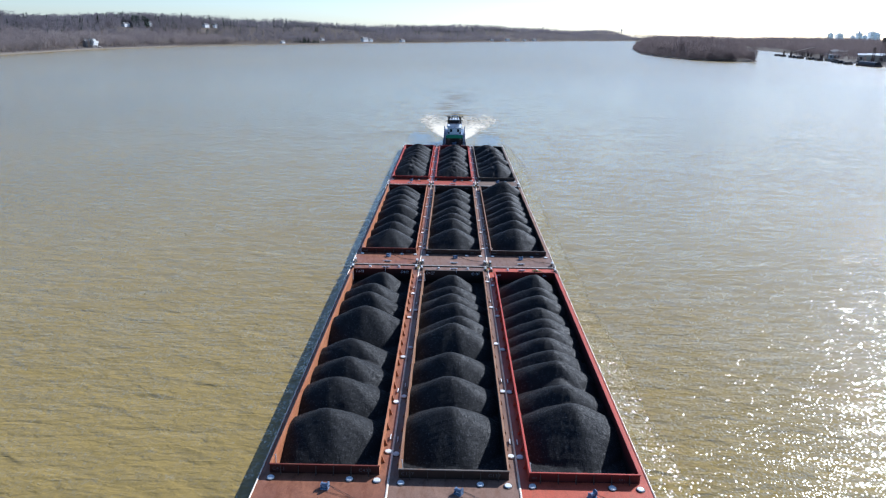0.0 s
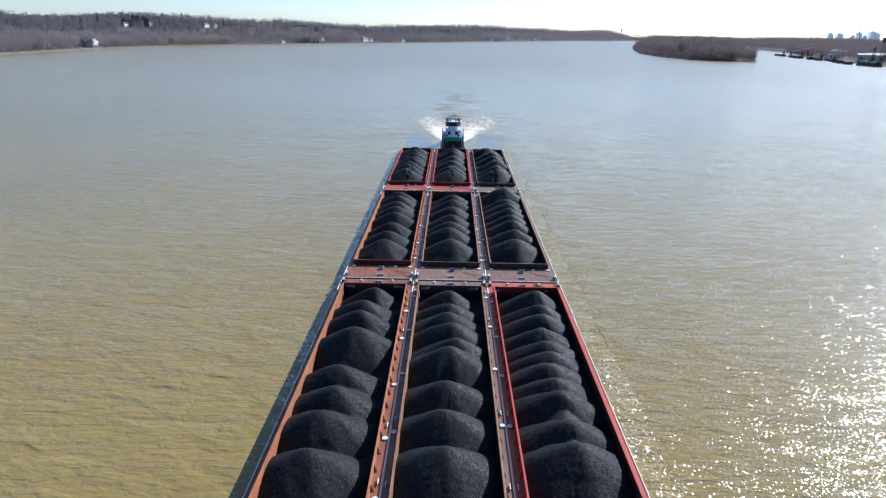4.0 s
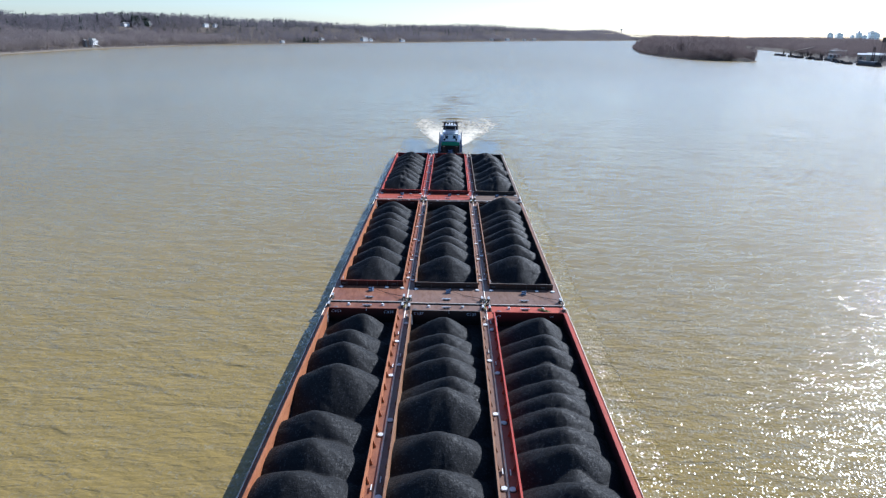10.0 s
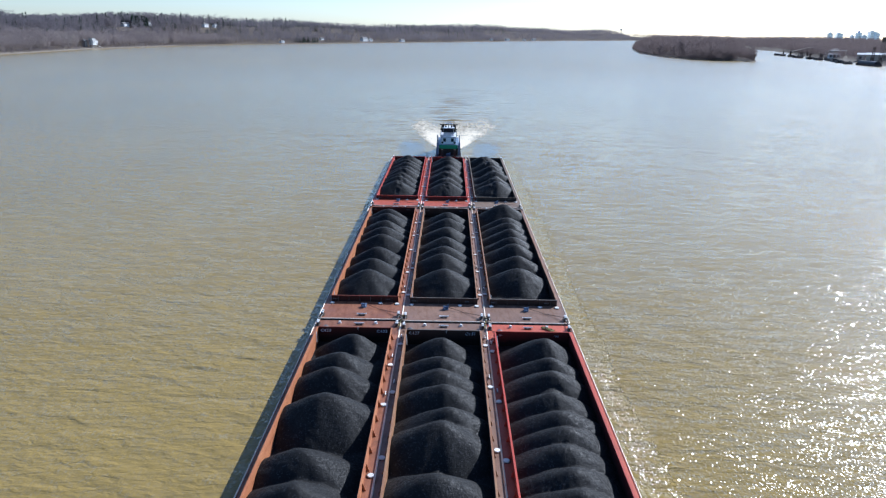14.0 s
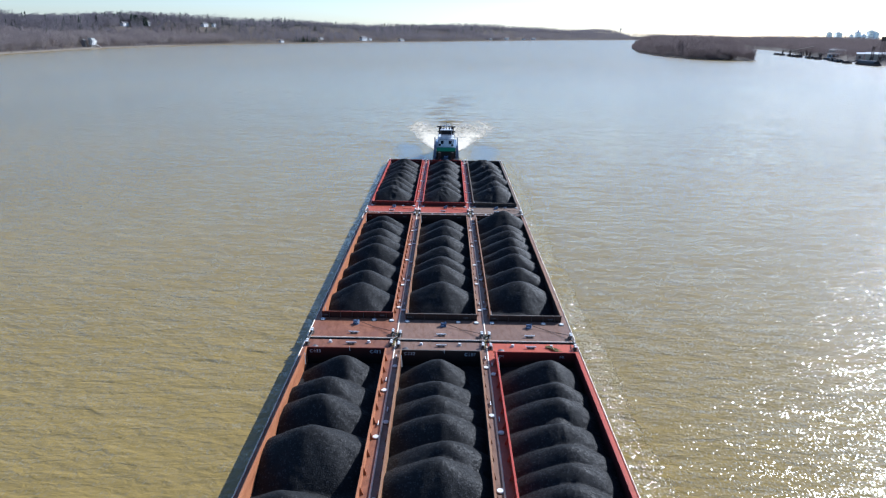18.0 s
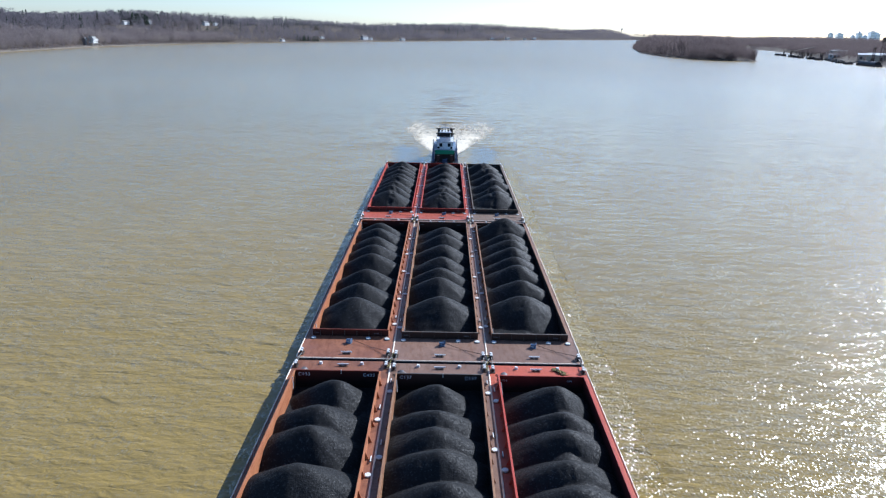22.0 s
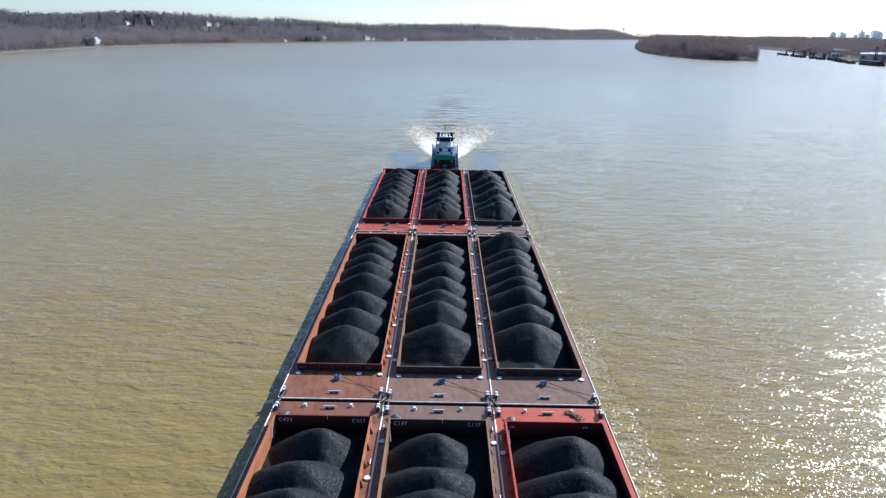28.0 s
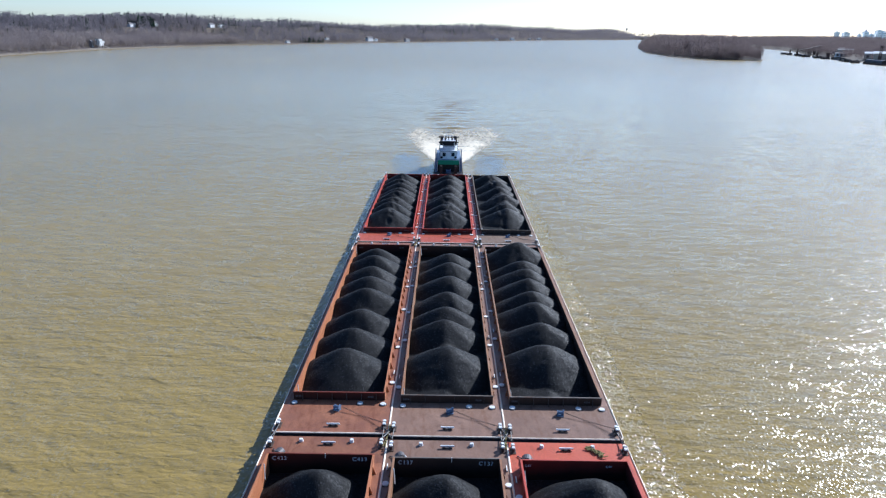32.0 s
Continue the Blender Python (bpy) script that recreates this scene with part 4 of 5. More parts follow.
def right_height(x, y):
    d = x - np.interp(y, RIGHT_Y, RIGHT_X)
    return -1.5 * smooth_step(4, -12, d) + 1.2 * smooth_step(-6, 2, d) + 4.5 * smooth_step(2, 25, d) + \
        (7 + 3 * np.sin(y * .005)) * smooth_step(150, 420, d) + .5 * lumps(x, y, 9, 4, .02) * smooth_step(0, 40, d)


def bank(name, label, ys, xs, side, height, mat):
    d = np.array([-14, -6, -1, 2, 6, 12, 20, 32, 46, 60, 80, 105, 130, 160, 190, 220, 260, 310, 380, 500, 800, 1500, 3200.])
    y = np.concatenate([np.arange(-700, 700, 100), np.arange(700, 2600, 22), np.arange(2600, 4961, 59)])
    dd, yy = np.meshgrid(d, y)
    xx = np.interp(yy, ys, xs) + side * (dd + (dd < 40) * 2.5 * lumps(yy, dd, 3, 5, .03))
    f = grid_faces(len(d), len(y))
    ob = new(name, big_mesh(name, np.stack([xx, yy, height(xx, yy)], -1).reshape(-1, 3), f if side > 0 else f[:, ::-1], mat, True))
    ob.data.materials.append(M_MUD)
    strip = np.array([k % (len(d) - 1) < 5 and side < 0 and y[k // (len(d) - 1)] < 1480 for k in range(len(f))])
    ob.data.polygons.foreach_set("material_index", strip.astype(np.int32))
    return tagged(ob, label, "river bank", kind="structure")


bank("ground_left", "wooded river bank with a pale muddy shore", LEFT_Y, LEFT_X, -1, left_height, M_SOIL)
bank("ground_right", "low wooded river bank", RIGHT_Y, RIGHT_X, 1, right_height, M_SOIL)

ISLE_Y = np.array([1080, 1092, 1130, 1250, 1465, 1900, 2300, 2420])
ISLE_L = np.array([470, 420, 396, 384, 402, 500, 606, 690])
ISLE_R = np.array([474, 478, 490, 540, 628, 760, 800, 720])


def isle_height(x, y):
    l, r = np.interp(y, ISLE_Y, ISLE_L), np.interp(y, ISLE_Y, ISLE_R)
    d = np.minimum(np.minimum(x - l, r - x), np.minimum(y - 1080, 2420 - y))
    return -1.0 + 1.6 * smooth_step(-10, 1, d) + 3.0 * smooth_step(0, 25, d)


uu, vv = np.meshgrid(np.linspace(-.05, 1.05, 40), np.linspace(0, 1, 120))
iy = 1072 + (2430 - 1072) * vv
il, ir = np.interp(iy, ISLE_Y, ISLE_L), np.interp(iy, ISLE_Y, ISLE_R)
ix = il + (ir - il) * uu + 3 * lumps(iy, uu, 8, 5, .04)
isle = new("island_ground", big_mesh("island_ground", np.stack([ix, iy, isle_height(ix, iy)], -1).reshape(-1, 3), grid_faces(40, 120), M_SOIL, True))
tagged(isle, "low muddy wooded island in the river", "island", kind="structure")


fx, fy = np.meshgrid(np.linspace(1050, 3900, 120), np.array([4800, 4815, 4840, 4880, 4920, 4975.]))


def far_height(x, y):
    return (14 + 8 * np.sin(x * .003) + 14 * smooth_step(2300, 1500, x)) * smooth_step(4805, 4900, y)


far_bank = new("ground_far", big_mesh("ground_far", np.stack([fx, fy, far_height(fx, fy)], -1).reshape(-1, 3), grid_faces(120, 6), M_SOIL, True))
tagged(far_bank, "distant wooded ridge closing the river bend", "river bank", kind="structure")


# ---- woods ----


def twig_tree(rng, slivers, limbs, wide=.25):
    """Triangles of a bare tree of unit height: trunk, limbs and many fine twig sprays."""
    tris = []

    def blade(a, b, w):
        a, b = np.array(a), np.array(b)
        s = np.cross(b - a, rng.normal(size=3))
        s = s / (np.linalg.norm(s) + 1e-9) * w
        tris.append([a - s, a + s, b])
    for k in range(3):
        a, b = math.tau * k / 3, math.tau * (k + 1) / 3
        tris.append([[.014 * math.cos(a), .014 * math.sin(a), 0], [.014 * math.cos(b), .014 * math.sin(b), 0], [0, 0, .72]])
    for k in range(limbs):
        a = rng.uniform(0, math.tau)
        z = rng.uniform(.22, .6)
        r = rng.uniform(.5, 1) * wide
        blade((0, 0, z), (r * math.cos(a), r * math.sin(a), z + rng.uniform(.15, .35)), .008)
    for k in range(slivers):
        a = rng.uniform(0, math.tau)
        z = rng.uniform(.28, .97)
        r = wide * math.sqrt(rng.uniform(0, 1)) * math.sin(math.pi * min(1, (z - .18) / .86)) ** .6
        p = np.array((r * math.cos(a), r * math.sin(a), z))
        up = np.array((math.cos(a) * .5, math.sin(a) * .5, 1.0)) + rng.normal(0, .35, 3)
        blade(p, p + up / np.linalg.norm(up) * rng.uniform(.07, .15), rng.uniform(.008, .018))
    return np.array(tris)


def fir_tree(rng, slivers):
    tris = []
    for k in range(slivers):
        z = rng.uniform(.08, .97)
        a = rng.uniform(0, math.tau)
        r = .2 * (1 - z) + .02
        tip = np.array((r * math.cos(a), r * math.sin(a), z - .05))
        s = np.array((-math.sin(a), math.cos(a), 0)) * (.03 + .05 * (1 - z))
        root = np.array((0, 0, z + .05))
        tris.append([root, tip - s, tip + s])
    return np.array(tris)


def wood_mesh(name, kinds, spots, mat, seed):
    """One mesh of many trees: spots are rows x, y, z, height, width factor."""
    rng = np.random.default_rng(seed)
    pick = rng.integers(0, len(kinds), len(spots))
    out = []
    for k, tri in enumerate(kinds):
        s = spots[pick == k]
        a = rng.uniform(0, math.tau, len(s))
        c, sn = np.cos(a)[:, None, None], np.sin(a)[:, None, None]
        h, w = s[:, 3][:, None, None], (s[:, 3] * s[:, 4])[:, None, None]
        x, y, z = tri[None, :, :, 0], tri[None, :, :, 1], tri[None, :, :, 2]
        v = np.stack([s[:, 0][:, None, None] + w * (c * x - sn * y), s[:, 1][:, None, None] + w * (sn * x + c * y),
                      s[:, 2][:, None, None] - .3 + h * z], -1)
        out.append(v.reshape(-1, 3))
    v = np.concatenate(out)
    return big_mesh(name, v, np.arange(len(v)).reshape(-1, 3), mat)


TREE_RNG = np.random.default_rng(11)
BARE_NEAR = [twig_tree(TREE_RNG, 95, 12) for _ in range(5)]
BARE_FAR = [twig_tree(TREE_RNG, 46, 5, .3) for _ in range(5)]
FIRS = [fir_tree(TREE_RNG, 46) for _ in range(3)]


def spots_of(rng, n, y_range, d_range, height_fn, ys, xs, side, tall, bias=1.0):
    y = y_range[0] + (y_range[1] - y_range[0]) * rng.uniform(0, 1, n) ** bias
    d = rng.uniform(*d_range, n)
    x = np.interp(y, ys, xs) + side * d
    h = (1 + .22 * lumps(x, y, 31, 3, .02)) * rng.uniform(*tall, n) * rng.choice([.7, .9, 1.0, 1.08], n)
    return np.stack([x, y, height_fn(x, y), h, rng.uniform(.8, 1.3, n)], -1)


# houses: x, y, half width of the clearing, how far it runs towards the river
HOME_SITES = [(-607, 1217, 13, 50), (-618, 1206, 6, 50), (-728, 1628, 12, 220), (-706, 1697, 9, 220), (-614, 1830, 11, 220), (-600, 1856, 7, 220),
              (-263, 2293, 20, 80), (-247, 2316, 14, 80), (-151, 2452, 18, 60), (-434, 1889, 8, 40), (-371, 2131, 9, 120),
              (198, 3116, 12, 60), (279, 3262, 14, 60), (375, 3428, 12, 60), (434, 3532, 10, 60)]


def clear(spots, keep):
    """Drops trees that stand on a house or rise before its view of the river."""
    ok = np.ones(len(spots), bool)
    for hx, hy, r, run in keep:
        n = math.hypot(hx, hy)
        dx, dy = -hx / n, -hy / n
        ax, ay = spots[:, 0] - hx, spots[:, 1] - hy
        along, across = ax * dx + ay * dy, np.abs(ax * dy - ay * dx)
        ground = float(left_height(np.array(float(hx)), np.array(float(hy)))) + 1.5
        sight = EYE[2] + (ground - EYE[2]) * (n - along) / n
        ok &= ~((across < r) & (along > -r) & (along < run) & ((spots[:, 2] + spots[:, 3] > sight) | (along < r)))
    return spots[ok]


CLEAR = [(x, y, r, run) for x, y, r, run in HOME_SITES]


def wood(name, label, kinds, spots, mat, seed):
    ob = new(name, wood_mesh(name, kinds, clear(spots, CLEAR), mat, seed))
    return tagged(ob, label, "woods", kind="stuff")


rng = np.random.default_rng(21)
A = (LEFT_Y, LEFT_X, -1)
wood("bare_woods", "leafless grey-brown winter woods along the low river shore", BARE_NEAR,
     spots_of(rng, 2600, (780, 1750), (7, 130), left_height, *A, (13, 21)), M_BARE, 1)
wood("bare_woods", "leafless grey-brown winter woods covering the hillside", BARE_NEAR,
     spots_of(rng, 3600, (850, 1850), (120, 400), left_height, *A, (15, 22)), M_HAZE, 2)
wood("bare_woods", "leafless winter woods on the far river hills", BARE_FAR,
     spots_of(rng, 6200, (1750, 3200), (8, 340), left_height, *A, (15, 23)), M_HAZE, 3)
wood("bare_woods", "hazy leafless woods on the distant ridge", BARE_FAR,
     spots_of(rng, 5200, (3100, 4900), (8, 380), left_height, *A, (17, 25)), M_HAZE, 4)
wood("evergreen_woods", "scattered dark evergreens among bare trees", FIRS,
     spots_of(rng, 640, (900, 3600), (110, 330), left_height, *A, (13, 19)), M_FIR, 5)
dark = np.random.default_rng(61)
wood("evergreen_woods", "dark evergreens along the ridge's crest", FIRS,
     spots_of(dark, 520, (1350, 3300), (190, 330), left_height, *A, (15, 24)), M_FIR, 19)
yy = rng.uniform(1960, 2060, 40)
xx = np.interp(yy, LEFT_Y, LEFT_X) - rng.uniform(8, 45, 40)
wood("evergreen_woods", "dark evergreen clump on the shore", FIRS, np.stack([xx, yy, left_height(xx, yy), rng.uniform(9, 16, 40), rng.uniform(1, 1.4, 40)], -1), M_FIR, 6)
B = (RIGHT_Y, RIGHT_X, 1)
wood("bare_woods", "leafless woods on the low far bank", BARE_FAR, spots_of(rng, 4200, (1500, 3000), (60, 560), right_height, *B, (16, 23)), M_BARE2, 7)
wood("bare_woods", "leafless woods behind the river landing", BARE_FAR, spots_of(rng, 2600, (900, 1600), (190, 560), right_height, *B, (15, 22)), M_BARE2, 8)
wood("bare_woods", "hazy leafless woods on the distant bank", BARE_FAR, spots_of(rng, 2400, (3000, 4900), (10, 700), right_height, *B, (18, 26)), M_BARE2, 9)
spots = spots_of(rng, 1700, (1230, 1850), (6, 200), right_height, *B, (8, 15))
wood("bare_woods", "scrubby leafless trees behind the landing", BARE_FAR, spots, M_BARE2, 16)
wood("shore_brush", "low leafless brush along the landing's bank", BARE_NEAR, spots_of(rng, 900, (900, 1760), (3, 60), right_height, *B, (5, 13)), M_BARE2, 13)
wood("shore_brush", "leafless brush on the bank upriver of the landing", BARE_FAR, spots_of(rng, 900, (1690, 2700), (3, 75), right_height, *B, (9, 17)), M_BARE2, 17)
n = 1800
fx, fy = rng.uniform(1060, 3850, n), rng.uniform(4810, 4930, n)
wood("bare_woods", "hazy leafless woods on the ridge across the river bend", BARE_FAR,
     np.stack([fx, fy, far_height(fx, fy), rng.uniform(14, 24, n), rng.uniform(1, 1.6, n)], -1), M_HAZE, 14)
n = 2500
iy = 1090 + 1310 * rng.uniform(0, 1, n) ** 1.25
il, ir = np.interp(iy, ISLE_Y, ISLE_L), np.interp(iy, ISLE_Y, ISLE_R)
ix = il + (ir - il) * rng.uniform(.03, .99, n)
wood("island_woods", "dense leafless brown woods covering the island", BARE_NEAR,
     np.stack([ix, iy, isle_height(ix, iy), (.62 + .38 * smooth_step(1085, 1330, iy)) * (.45 + .55 * smooth_step(0, 45, ir - ix)) * (.55 + .45 * smooth_step(0, 45, ix - il)) *  rng.uniform(19, 30, n) * rng.choice([.5, .75, 1, 1.05, 1.15], n), rng.uniform(.8, 1.3, n)], -1), M_BARE2, 10)

n = 700
iy = 1088 + 1300 * rng.uniform(0, 1, n) ** 1.6
ix = np.interp(iy, ISLE_Y, ISLE_L) + rng.uniform(-1, 9, n)
wood("shore_brush", "low dark brush and driftwood along the island's shore", BARE_NEAR,
     np.stack([ix, iy, isle_height(ix, iy), rng.uniform(3, 9, n), rng.uniform(1.2, 2.0, n)], -1), M_BARE2, 15)

shore = np.random.default_rng(77)
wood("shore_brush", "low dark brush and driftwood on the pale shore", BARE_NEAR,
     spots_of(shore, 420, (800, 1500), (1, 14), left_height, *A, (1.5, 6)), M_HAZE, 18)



def driftwood(y, off, length, turn, seed):
    """A stranded log with two broken limbs on the muddy shore."""
    r = random.Random(seed)
    x = float(np.interp(y, LEFT_Y, LEFT_X)) - off
    d = tagged(new("driftwood_log"), "pale stranded driftwood log on the muddy shore", "log", "driftwood")
    part("trunk", shape(tube, (-length / 2, 0, .4), (length / 2, 0, .5), .55, .3, 7), M_DRIFT, d)
    for k in range(2):
        a = length * r.uniform(-.3, .4)
        part("limb", shape(tube, (a, 0, .5), (a + r.uniform(.5, 2), r.uniform(-2, 2), r.uniform(1.2, 2.6)), .2, .06, 5), M_DRIFT, d)
    d.matrix_basis = pose(x, y, float(left_height(np.array(x), np.array(float(y)))) - .1, 0, 0, turn)


M_DRIFT = plain("bleached_driftwood", (0.24, 0.20, 0.16), (0.34, 0.30, 0.25), 0.85, 2, 0.3)
drift = random.Random(88)
for k in range(22):
    driftwood(drift.uniform(900, 1440), drift.uniform(1, 11), drift.uniform(3, 9), drift.uniform(40, 140), 700 + k)

# single trees at the water's edge


def lone_tree(x, y, z, tall, seed, mat, label):
    r = np.random.default_rng(seed)
    t = tagged(new("bare_tree"), label, "tree", "shore trees")
    bm = bmesh.new()
    tube(bm, (0, 0, -.5), (.02 * tall, 0, tall * .45), tall * .022, tall * .012, 7)
    tube(bm, (.02 * tall, 0, tall * .45), (0, .02 * tall, tall * .8), tall * .012, tall * .003, 6)
    part("trunk", bm, mat, t)
    bm = bmesh.new()
    for k in range(9):
        a, zz = r.uniform(0, math.tau), tall * r.uniform(.25, .6)
        ln = tall * r.uniform(.15, .3)
        tube(bm, (.015 * tall, 0, zz), (ln * math.cos(a), ln * math.sin(a), zz + ln * r.uniform(.6, 1.2)), tall * .008, tall * .002, 5)
    part("limbs", bm, mat, t)
    tri = twig_tree(r, 170, 10)[3:] * tall
    part("crown", big_mesh("crown", tri.reshape(-1, 3), np.arange(len(tri) * 3).reshape(-1, 3), mat), None, t)
    t.location = (x, y, z)


for k in range(14):
    y = 1086 + 5 * k
    x = np.interp(y, ISLE_Y, ISLE_L) + 3 + 2 * (k % 3) if k % 2 else np.interp(y, ISLE_Y, ISLE_R) - 4
    lone_tree(float(x), y, float(isle_height(x, y)), 15 + (k * 7) % 9, 300 + k, M_BARE2, "leafless tree leaning over the island's shore")
for k in range(12):
    y = 960.0 + 47 * k + 9 * (k % 3)
    x = float(np.interp(y, LEFT_Y, LEFT_X)) - 9 - 3 * (k % 4)
    if abs(y - 1235) > 25:
        lone_tree(x, y, float(left_height(np.array(x), np.array(y))), 14 + (k * 5) % 8, 400 + k, M_BARE, "leafless grey tree on the muddy river shore")

# ---- houses ----


def house(x, y, hw, hd, wall_h, label, turn=0, wall=None, floors=2, z=None):
    wall = wall or M_WALL
    h = tagged(new("house"), label, "house", "river houses")
    base = float(left_height(np.array(float(x)), np.array(float(y)))) if z is None else z
    body = part("wall", boxes((-hw, hw, -hd, hd, -1.5, wall_h)), wall, h)
    bm = bmesh.new()
    e, rise = .5, hd * .75
    v = [bm.verts.new(c) for c in ((-hw - e, -hd - e, wall_h - .2), (hw + e, -hd - e, wall_h - .2), (hw + e, hd + e, wall_h - .2),
                                   (-hw - e, hd + e, wall_h - .2), (-hw - e, 0, wall_h + rise), (hw + e, 0, wall_h + rise))]
    for f in ((0, 1, 5, 4), (2, 3, 4, 5), (0, 4, 3), (1, 2, 5), (3, 2, 1, 0)):
        bm.faces.new([v[i] for i in f])
    roof = part("roof", bm, M_ROOF, h)
    part("chimney", boxes((hw * .5, hw * .5 + 1, -.5, .5, wall_h, wall_h + rise + 1.2)), M_ROOF, roof)
    n = max(2, int(hw * .6))
    for fl in range(floors):
        for k in range(n):
            cx = -hw + (k + .5) * 2 * hw / n
            zz = .8 + fl * wall_h / floors
            w = part("window", boxes((cx - .55, cx + .55, -hd - .06, -hd + .02, zz, zz + 1.5)), M_WALL, body)
            part("pane", boxes((cx - .42, cx + .42, -hd - .09, -hd - .055, zz + .12, zz + 1.38)), M_GLASS, w)
    part("door", boxes((-.5, .5, -hd - .08, -hd + .02, 0, 2.1)), M_ROOF, h)
    h.matrix_basis = pose(x, y, base, 0, 0, turn + 50)


def stilt_house(x, y):
    """White river house of stacked, stepped storeys on posts, with a ramp to the shore."""
    h = tagged(new("house"), "white stepped river house on posts beside the shore", "house", "river houses")
    for k in range(6):
        part("post", shape(tube, (-4 + 4 * (k % 3), -3 + 6 * (k // 3), -2), (-4 + 4 * (k % 3), -3 + 6 * (k // 3), 4.5), .3, .3, 8), M_WALL, h)
    for x0, x1, y0, z0, z1 in ((-5, 5, -4, 4.4, 8), (-4, 6.5, -4.6, 8.3, 11.6), (-5.5, 2, -4, 11.9, 15)):
        w = part("storey", boxes((x0, x1, y0, 4, z0, z1), bevel=.08), M_WALL, h)
        part("roof_slab", boxes((x0 - .5, x1 + .5, y0 - .5, 4.4, z1 + .004, z1 + .28), bevel=.05), M_ROOF, w)
        for k in range(2):
            cx = x0 + (k + .5) * (x1 - x0) / 2
            part("pane", boxes((cx - .7, cx + .7, y0 - .05, y0 + .05, z0 + 1.0, z1 - .9)), M_GLASS, w)
    part("chimney", boxes((-6.6, -5.7, 0, .9, 0, 18)), M_ROOF, h)
    bm = boxes((0, 14, -.9, .9, -.12, .12))
    r = part("ramp", bm, M_WALL, h)
    r.matrix_basis = pose(5, -3, 4.2, 0, 20, 0)
    h.matrix_basis = pose(x, y, float(left_height(np.array(float(x)), np.array(float(y)))), 0, 0, 74)


stilt_house(-604, 1219)
house(-614, 1210, 2.2, 3, 10, "narrow grey boathouse tower beside the white house", 24, M_ROOF, floors=3)
house(-728, 1628, 9.5, 4.5, 5.5, "long white house on the wooded hill", 24)
house(-704, 1699, 6, 4.5, 7, "white house among evergreens on the hill", 22)
house(-614, 1830, 8, 4.5, 6, "pale house with white gables on the hill", 18)
house(-598, 1858, 6, 4, 6.5, "small pale house on the hill", 18)
house(-263, 2293, 12, 6, 9, "large white mansion above its riverside lawn", 7)
house(-246, 2318, 6, 5, 6, "white wing house beside the mansion", 7)
house(-151, 2452, 10, 5, 6, "white riverside house on a lawn", 4)
house(-434, 1889, 6, 4, 4, "small pale house on the shore", 12)
house(-371, 2131, 7, 4, 5, "pale house among trees above the shore", 10)
for k, (x, y) in enumerate(((198, 3116), (279, 3262), (375, 3428), (434, 3532))):
    house(x, y, 8 + k % 2 * 4, 5, 6 + k % 2 * 2, "white house on the far river shore", -5)
yy = 1640 + rng.uniform(0, 50, 16)
xx = -718 + (yy - 1640) * .3 + rng.uniform(-6, 4, 16)
firs = new("evergreen_woods", wood_mesh("evergreen_woods", FIRS, np.stack([xx, yy, left_height(xx, yy), rng.uniform(18, 27, 16), rng.uniform(1.2, 1.7, 16)], -1), M_FIR, 12))
tagged(firs, "tall dark evergreens beside the hill house", "woods", kind="stuff")

# distant water tower on the ridge
wt = tagged(new("water_tower"), "small dark water tower on the distant ridge", "water tower")
part("shaft", shape(tube, (0, 0, 0), (0, 0, 26), 2.2, 1.6, 10), M_GREYWALL, wt)
bm = bmesh.new()
bmesh.ops.create_uvsphere(bm, u_segments=16, v_segments=10, radius=7, matrix=Matrix.Translation((0, 0, 29)) @ Matrix.Diagonal((1, 1, .75, 1)))
part("tank", bm, M_GREYWALL, wt, smooth=True)
wt.location = (1135, 4650, 38)

# ---- landing on the low bank ----
M_TAN = plain("tan_metal_cladding", (0.40, 0.34, 0.26), (0.48, 0.42, 0.34), 0.6, 1, 0.1)
M_BLUE = plain("blue_grey_metal_roof", (0.16, 0.21, 0.28), (0.22, 0.27, 0.34), 0.5, 1, 0.1)
M_STEEL = plain("dark_brown_steelwork", (0.07, 0.055, 0.05), (0.12, 0.09, 0.08), 0.7, 1, 0.1)
# distance haze is painted into the towers' pale blue colours
M_CITYGLASS = plain("haze_blue_tower_glass", (0.52, 0.64, 0.76), (0.60, 0.70, 0.80), 0.15, .05, 0, metal=0.9)
M_CITY = plain("haze_pale_reflective_cladding", (0.80, 0.84, 0.88), (0.88, 0.90, 0.92), 0.3, .05, 0, metal=0.85)


def shed(x, y, hw, hd, hh, wall, roof, label, turn=0):
    s = tagged(new("warehouse"), label, "warehouse", "landing buildings")
    w = part("wall", boxes((-hw, hw, -hd, hd, -2, hh)), wall, s)
    bm = bmesh.new()
    v = [bm.verts.new(c) for c in ((-hw - .4, -hd - .4, hh - .1), (hw + .4, -hd - .4, hh - .1), (hw + .4, hd + .4, hh - .1), (-hw - .4, hd + .4, hh - .1),
                                   (-hw - .4, 0, hh + hd * .3), (hw + .4, 0, hh + hd * .3))]
    for f in ((0, 1, 5, 4), (2, 3, 4, 5), (0, 4, 3), (1, 2, 5), (3, 2, 1, 0)):
        bm.faces.new([v[i] for i in f])
    part("roof", bm, roof, s)
    for k in range(3):
        cx = -hw * .6 + k * hw * .6
        part("roller_door", boxes((cx - 1.8, cx + 1.8, -hd - .08, -hd + .02, 0, min(4.2, hh - .6))), M_STEEL, w)
    s.matrix_basis = pose(x, y, float(right_height(np.array(float(x)), np.array(float(y)))), 0, 0, turn)


shed(640, 1045, 19, 9, 8, M_TAN, M_BLUE, "long pale shed with a blue-grey roof at the landing", -30)
shed(662, 1120, 12, 8, 7, M_TAN, M_BLUE, "tan shed at the landing", -30)
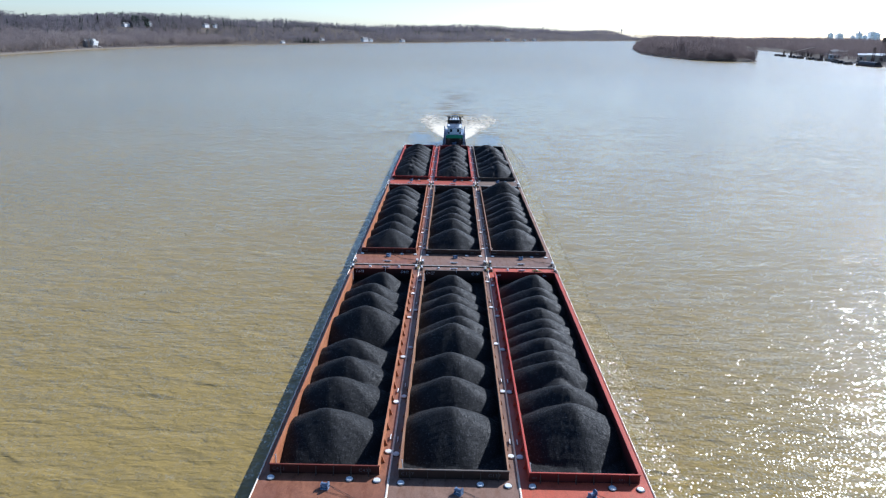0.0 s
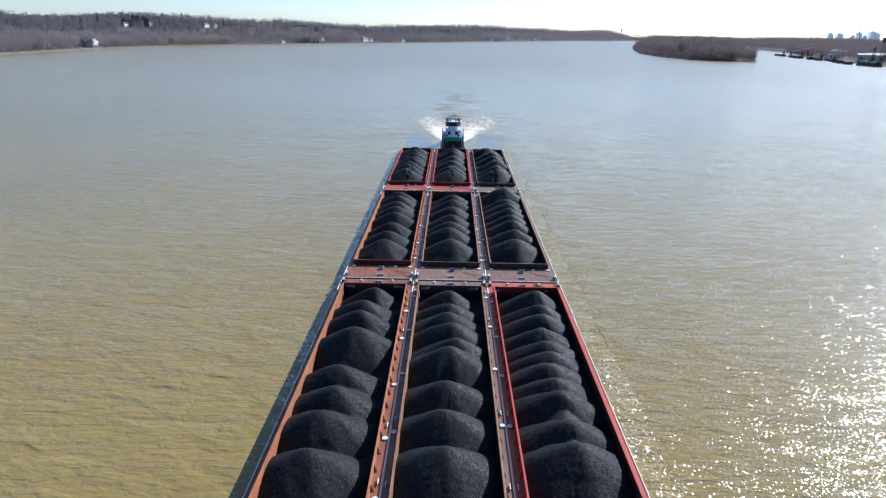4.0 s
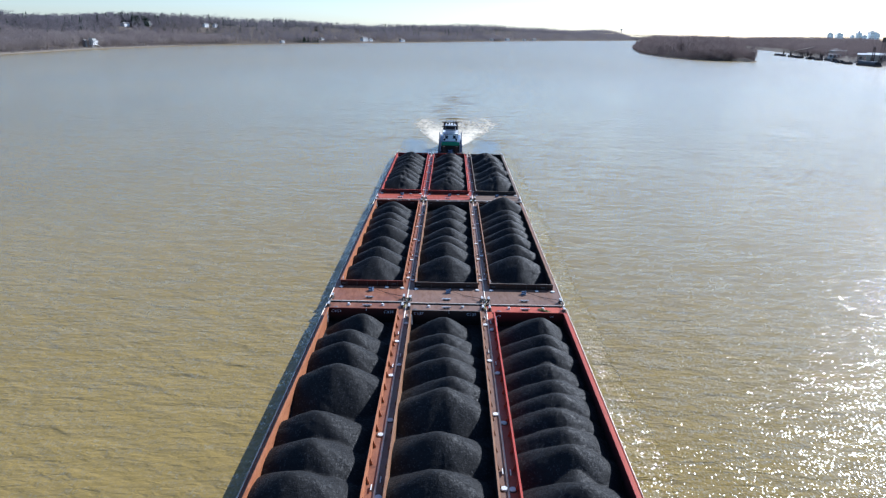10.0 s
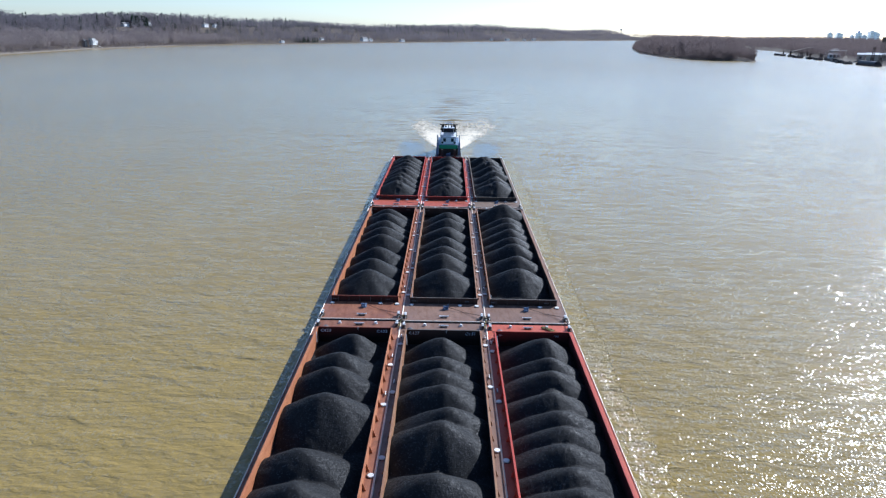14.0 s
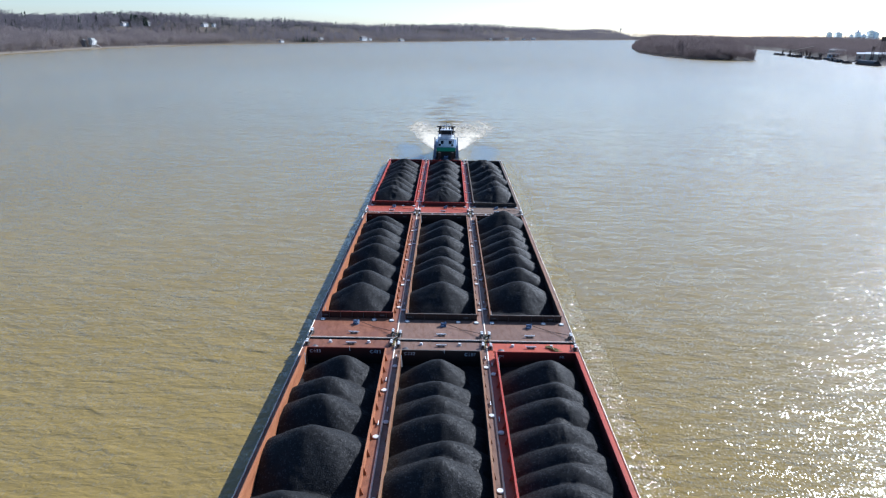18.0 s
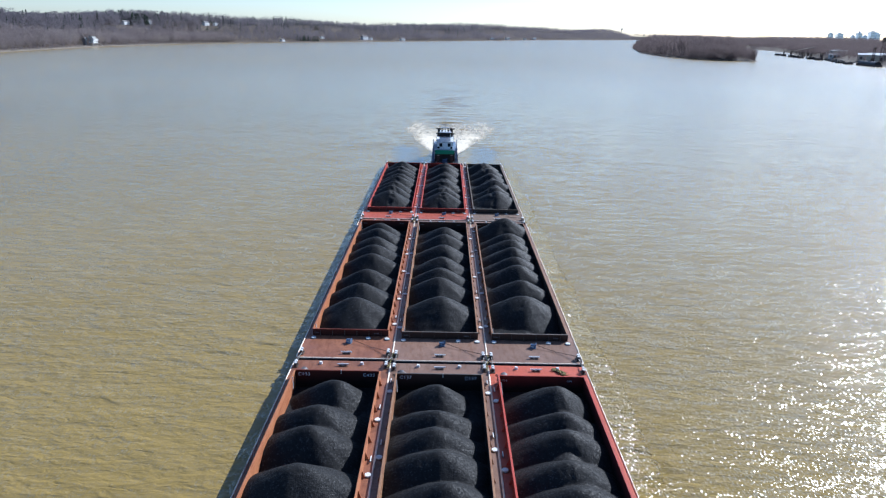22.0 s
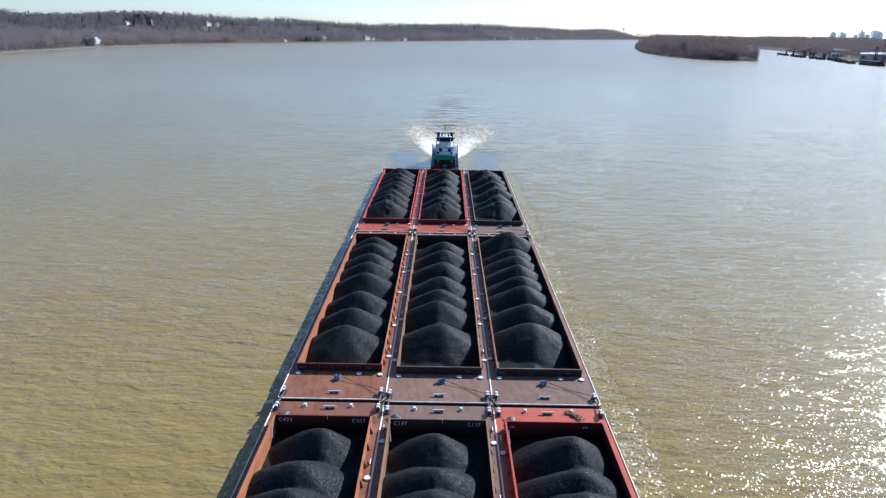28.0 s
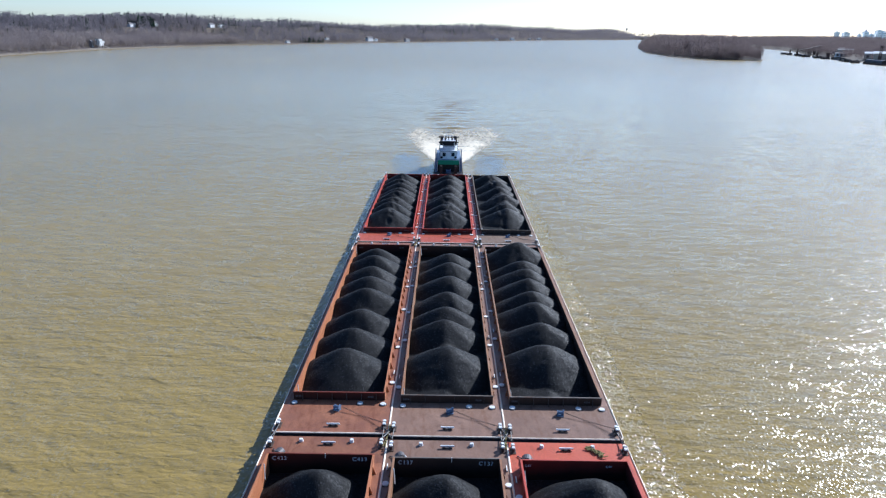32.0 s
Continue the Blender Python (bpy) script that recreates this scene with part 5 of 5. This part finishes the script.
for k, (x, y) in enumerate(((705, 1290), (735, 1335), (760, 1390), (790, 1450), (745, 1260), (815, 1500))):
    shed(x, y, 10 + k % 3 * 4, 6, 5 + k % 2 * 3, M_TAN if k % 2 else M_WALL, M_ROOF, "low tan industrial shed by the river", -25 + 10 * k)


def pile_cluster(x, y, seed):
    r = random.Random(seed)
    d = tagged(new("mooring_dolphin"), "cluster of dark mooring piles in the river", "piles", "mooring piles")
    for k in range(5):
        bm = shape(tube, (0, 0, -2), (r.uniform(-.4, .4), r.uniform(-.4, .4), r.uniform(6, 10)), .7, .6, 8)
        part("pile", bm, M_STEEL, d).location = (r.uniform(-2, 2), r.uniform(-2, 2), 0)
    d.location = (x, y, 0)


for k, (x, y) in enumerate(((708, 1490), (716, 1478), (722, 1450), (733, 1440), (706, 1405), (690, 1345), (668, 1270), (655, 1240))):
    pile_cluster(x, y, 500 + k)


def moored_barge(x, y, turn, mat, covered, label):
    m = tagged(new("moored_barge"), label, "barge", "moored barges")
    part("hull", boxes((-5.3, 5.3, -29, 29, -1, 2.6), bevel=.3), mat, m)
    if covered:
        bm = bmesh.new()
        for s in range(9):
            yc = -24 + 6 * s
            tube(bm, (0, yc - 2.9, 2.2), (0, yc + 2.9, 2.2), 4.4, 4.4, 20)
        part("covers", bm, M_HULL, m, "dark rolling covers")
    else:
        part("coaming", boxes((-4.6, -4.4, -24, 25, 2.6, 3.7), (4.4, 4.6, -24, 25, 2.6, 3.7)), mat, m)
        part("end_plate", boxes((-4.6, 4.6, -24.1, -23.9, 2.6, 3.7)), mat, m)
    m.matrix_basis = pose(x, y, 0, 0, 0, turn)


moored_barge(600, 1060, -25, M_STEEL, False, "dark empty barge moored at the landing")
moored_barge(588, 985, -8, M_STEEL, True, "dark covered barge moored at the landing")
moored_barge(690, 1455, -25, M_STEEL, False, "dark barge moored along the bank")
moored_barge(642, 1225, -22, M_STEEL, False, "dark barge moored along the bank")
moored_barge(676, 1392, -24, M_STEEL, False, "dark barge moored along the bank")
moored_barge(612, 1105, -22, M_HULL, False, "black barge moored at the landing")
for x, y, turn in ((652, 1272, -24), (640, 1180, -18), (627, 1145, -24), (700, 1500, -28), (668, 1360, -24)):
    moored_barge(x, y, turn, M_HULL, False, "dark work barge moored along the bank")
moored_barge(660, 1330, -20, M_STEEL, False, "dark barge moored along the bank")


def lattice(name, label, x, y, z, tall, wide, boom=0.0, turn=0):
    c = tagged(new(name), label, "crane" if boom else "tower")
    bm = bmesh.new()
    for sx in (-1, 1):
        for sy in (-1, 1):
            tube(bm, (sx * wide, sy * wide, -1), (sx * wide * .7, sy * wide * .7, tall), .35, .3, 6)
    k, step = 0, tall / 6
    while k < 6:
        for s in (-1, 1):
            tube(bm, (-wide, s * wide, k * step), (wide, s * wide, (k + 1) * step), .16, .16, 5)
            tube(bm, (s * wide, -wide, k * step), (s * wide, wide, (k + 1) * step), .16, .16, 5)
        k += 1
    part("legs", bm, M_STEEL, c)
    part("cab", boxes((-wide, wide, -wide, wide, tall, tall + wide * 1.6), bevel=.1), M_STEEL, c)
    if boom:
        part("boom", shape(tube, (0, 0, tall), (boom, 0, tall + boom * .55), .55, .25, 6), M_STEEL, c)
    c.matrix_basis = pose(x, y, z, 0, 0, turn)


lattice("loading_tower", "dark steel loading tower at the landing", 628, 1020, 5, 27, 4)
lattice("landing_crane", "slim dark crane with a raised boom", 622, 1035, 5, 17, 1.6, 9, 70)
conv = tagged(new("conveyor"), "long dark inclined conveyor by the river", "conveyor")
part("gallery", shape(tube, (0, 0, 4), (75, 60, 13), .9, .9, 8), M_STEEL, conv)
for k in range(4):
    part("trestle", shape(tube, (15 + 18 * k, 12 + 14.4 * k, -1), (15 + 18 * k, 12 + 14.4 * k, 5.6 + 2.1 * k), .5, .4, 6), M_STEEL, conv)
conv.location = (690, 1420, 5)

# ---- city on the horizon ----


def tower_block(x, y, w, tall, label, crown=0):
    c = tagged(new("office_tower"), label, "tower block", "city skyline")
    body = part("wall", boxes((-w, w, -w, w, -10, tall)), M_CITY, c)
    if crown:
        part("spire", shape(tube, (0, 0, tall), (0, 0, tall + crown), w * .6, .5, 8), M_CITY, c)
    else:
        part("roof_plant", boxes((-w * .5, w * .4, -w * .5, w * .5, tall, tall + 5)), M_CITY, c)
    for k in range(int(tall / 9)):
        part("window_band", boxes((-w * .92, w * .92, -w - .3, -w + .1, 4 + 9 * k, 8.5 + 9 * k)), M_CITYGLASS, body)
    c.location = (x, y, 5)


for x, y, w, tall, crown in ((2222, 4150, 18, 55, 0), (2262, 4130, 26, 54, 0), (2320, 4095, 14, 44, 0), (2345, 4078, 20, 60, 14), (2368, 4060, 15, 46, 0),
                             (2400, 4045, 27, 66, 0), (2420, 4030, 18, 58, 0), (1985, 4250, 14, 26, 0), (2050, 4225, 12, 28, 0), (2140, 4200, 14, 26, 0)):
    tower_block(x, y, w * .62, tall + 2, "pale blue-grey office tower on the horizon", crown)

# ---- what moves ----


def motions():
    for ob, m in TOW:
        walk(ob, [(t, pose(x, y, 0, 0, 0, a) @ m) for t, x, y, a in TOW_ROWS])
    walk(water, [(0, pose(0, 0, 0)), (32, pose(6.0, 14.0, 0))])


motions()
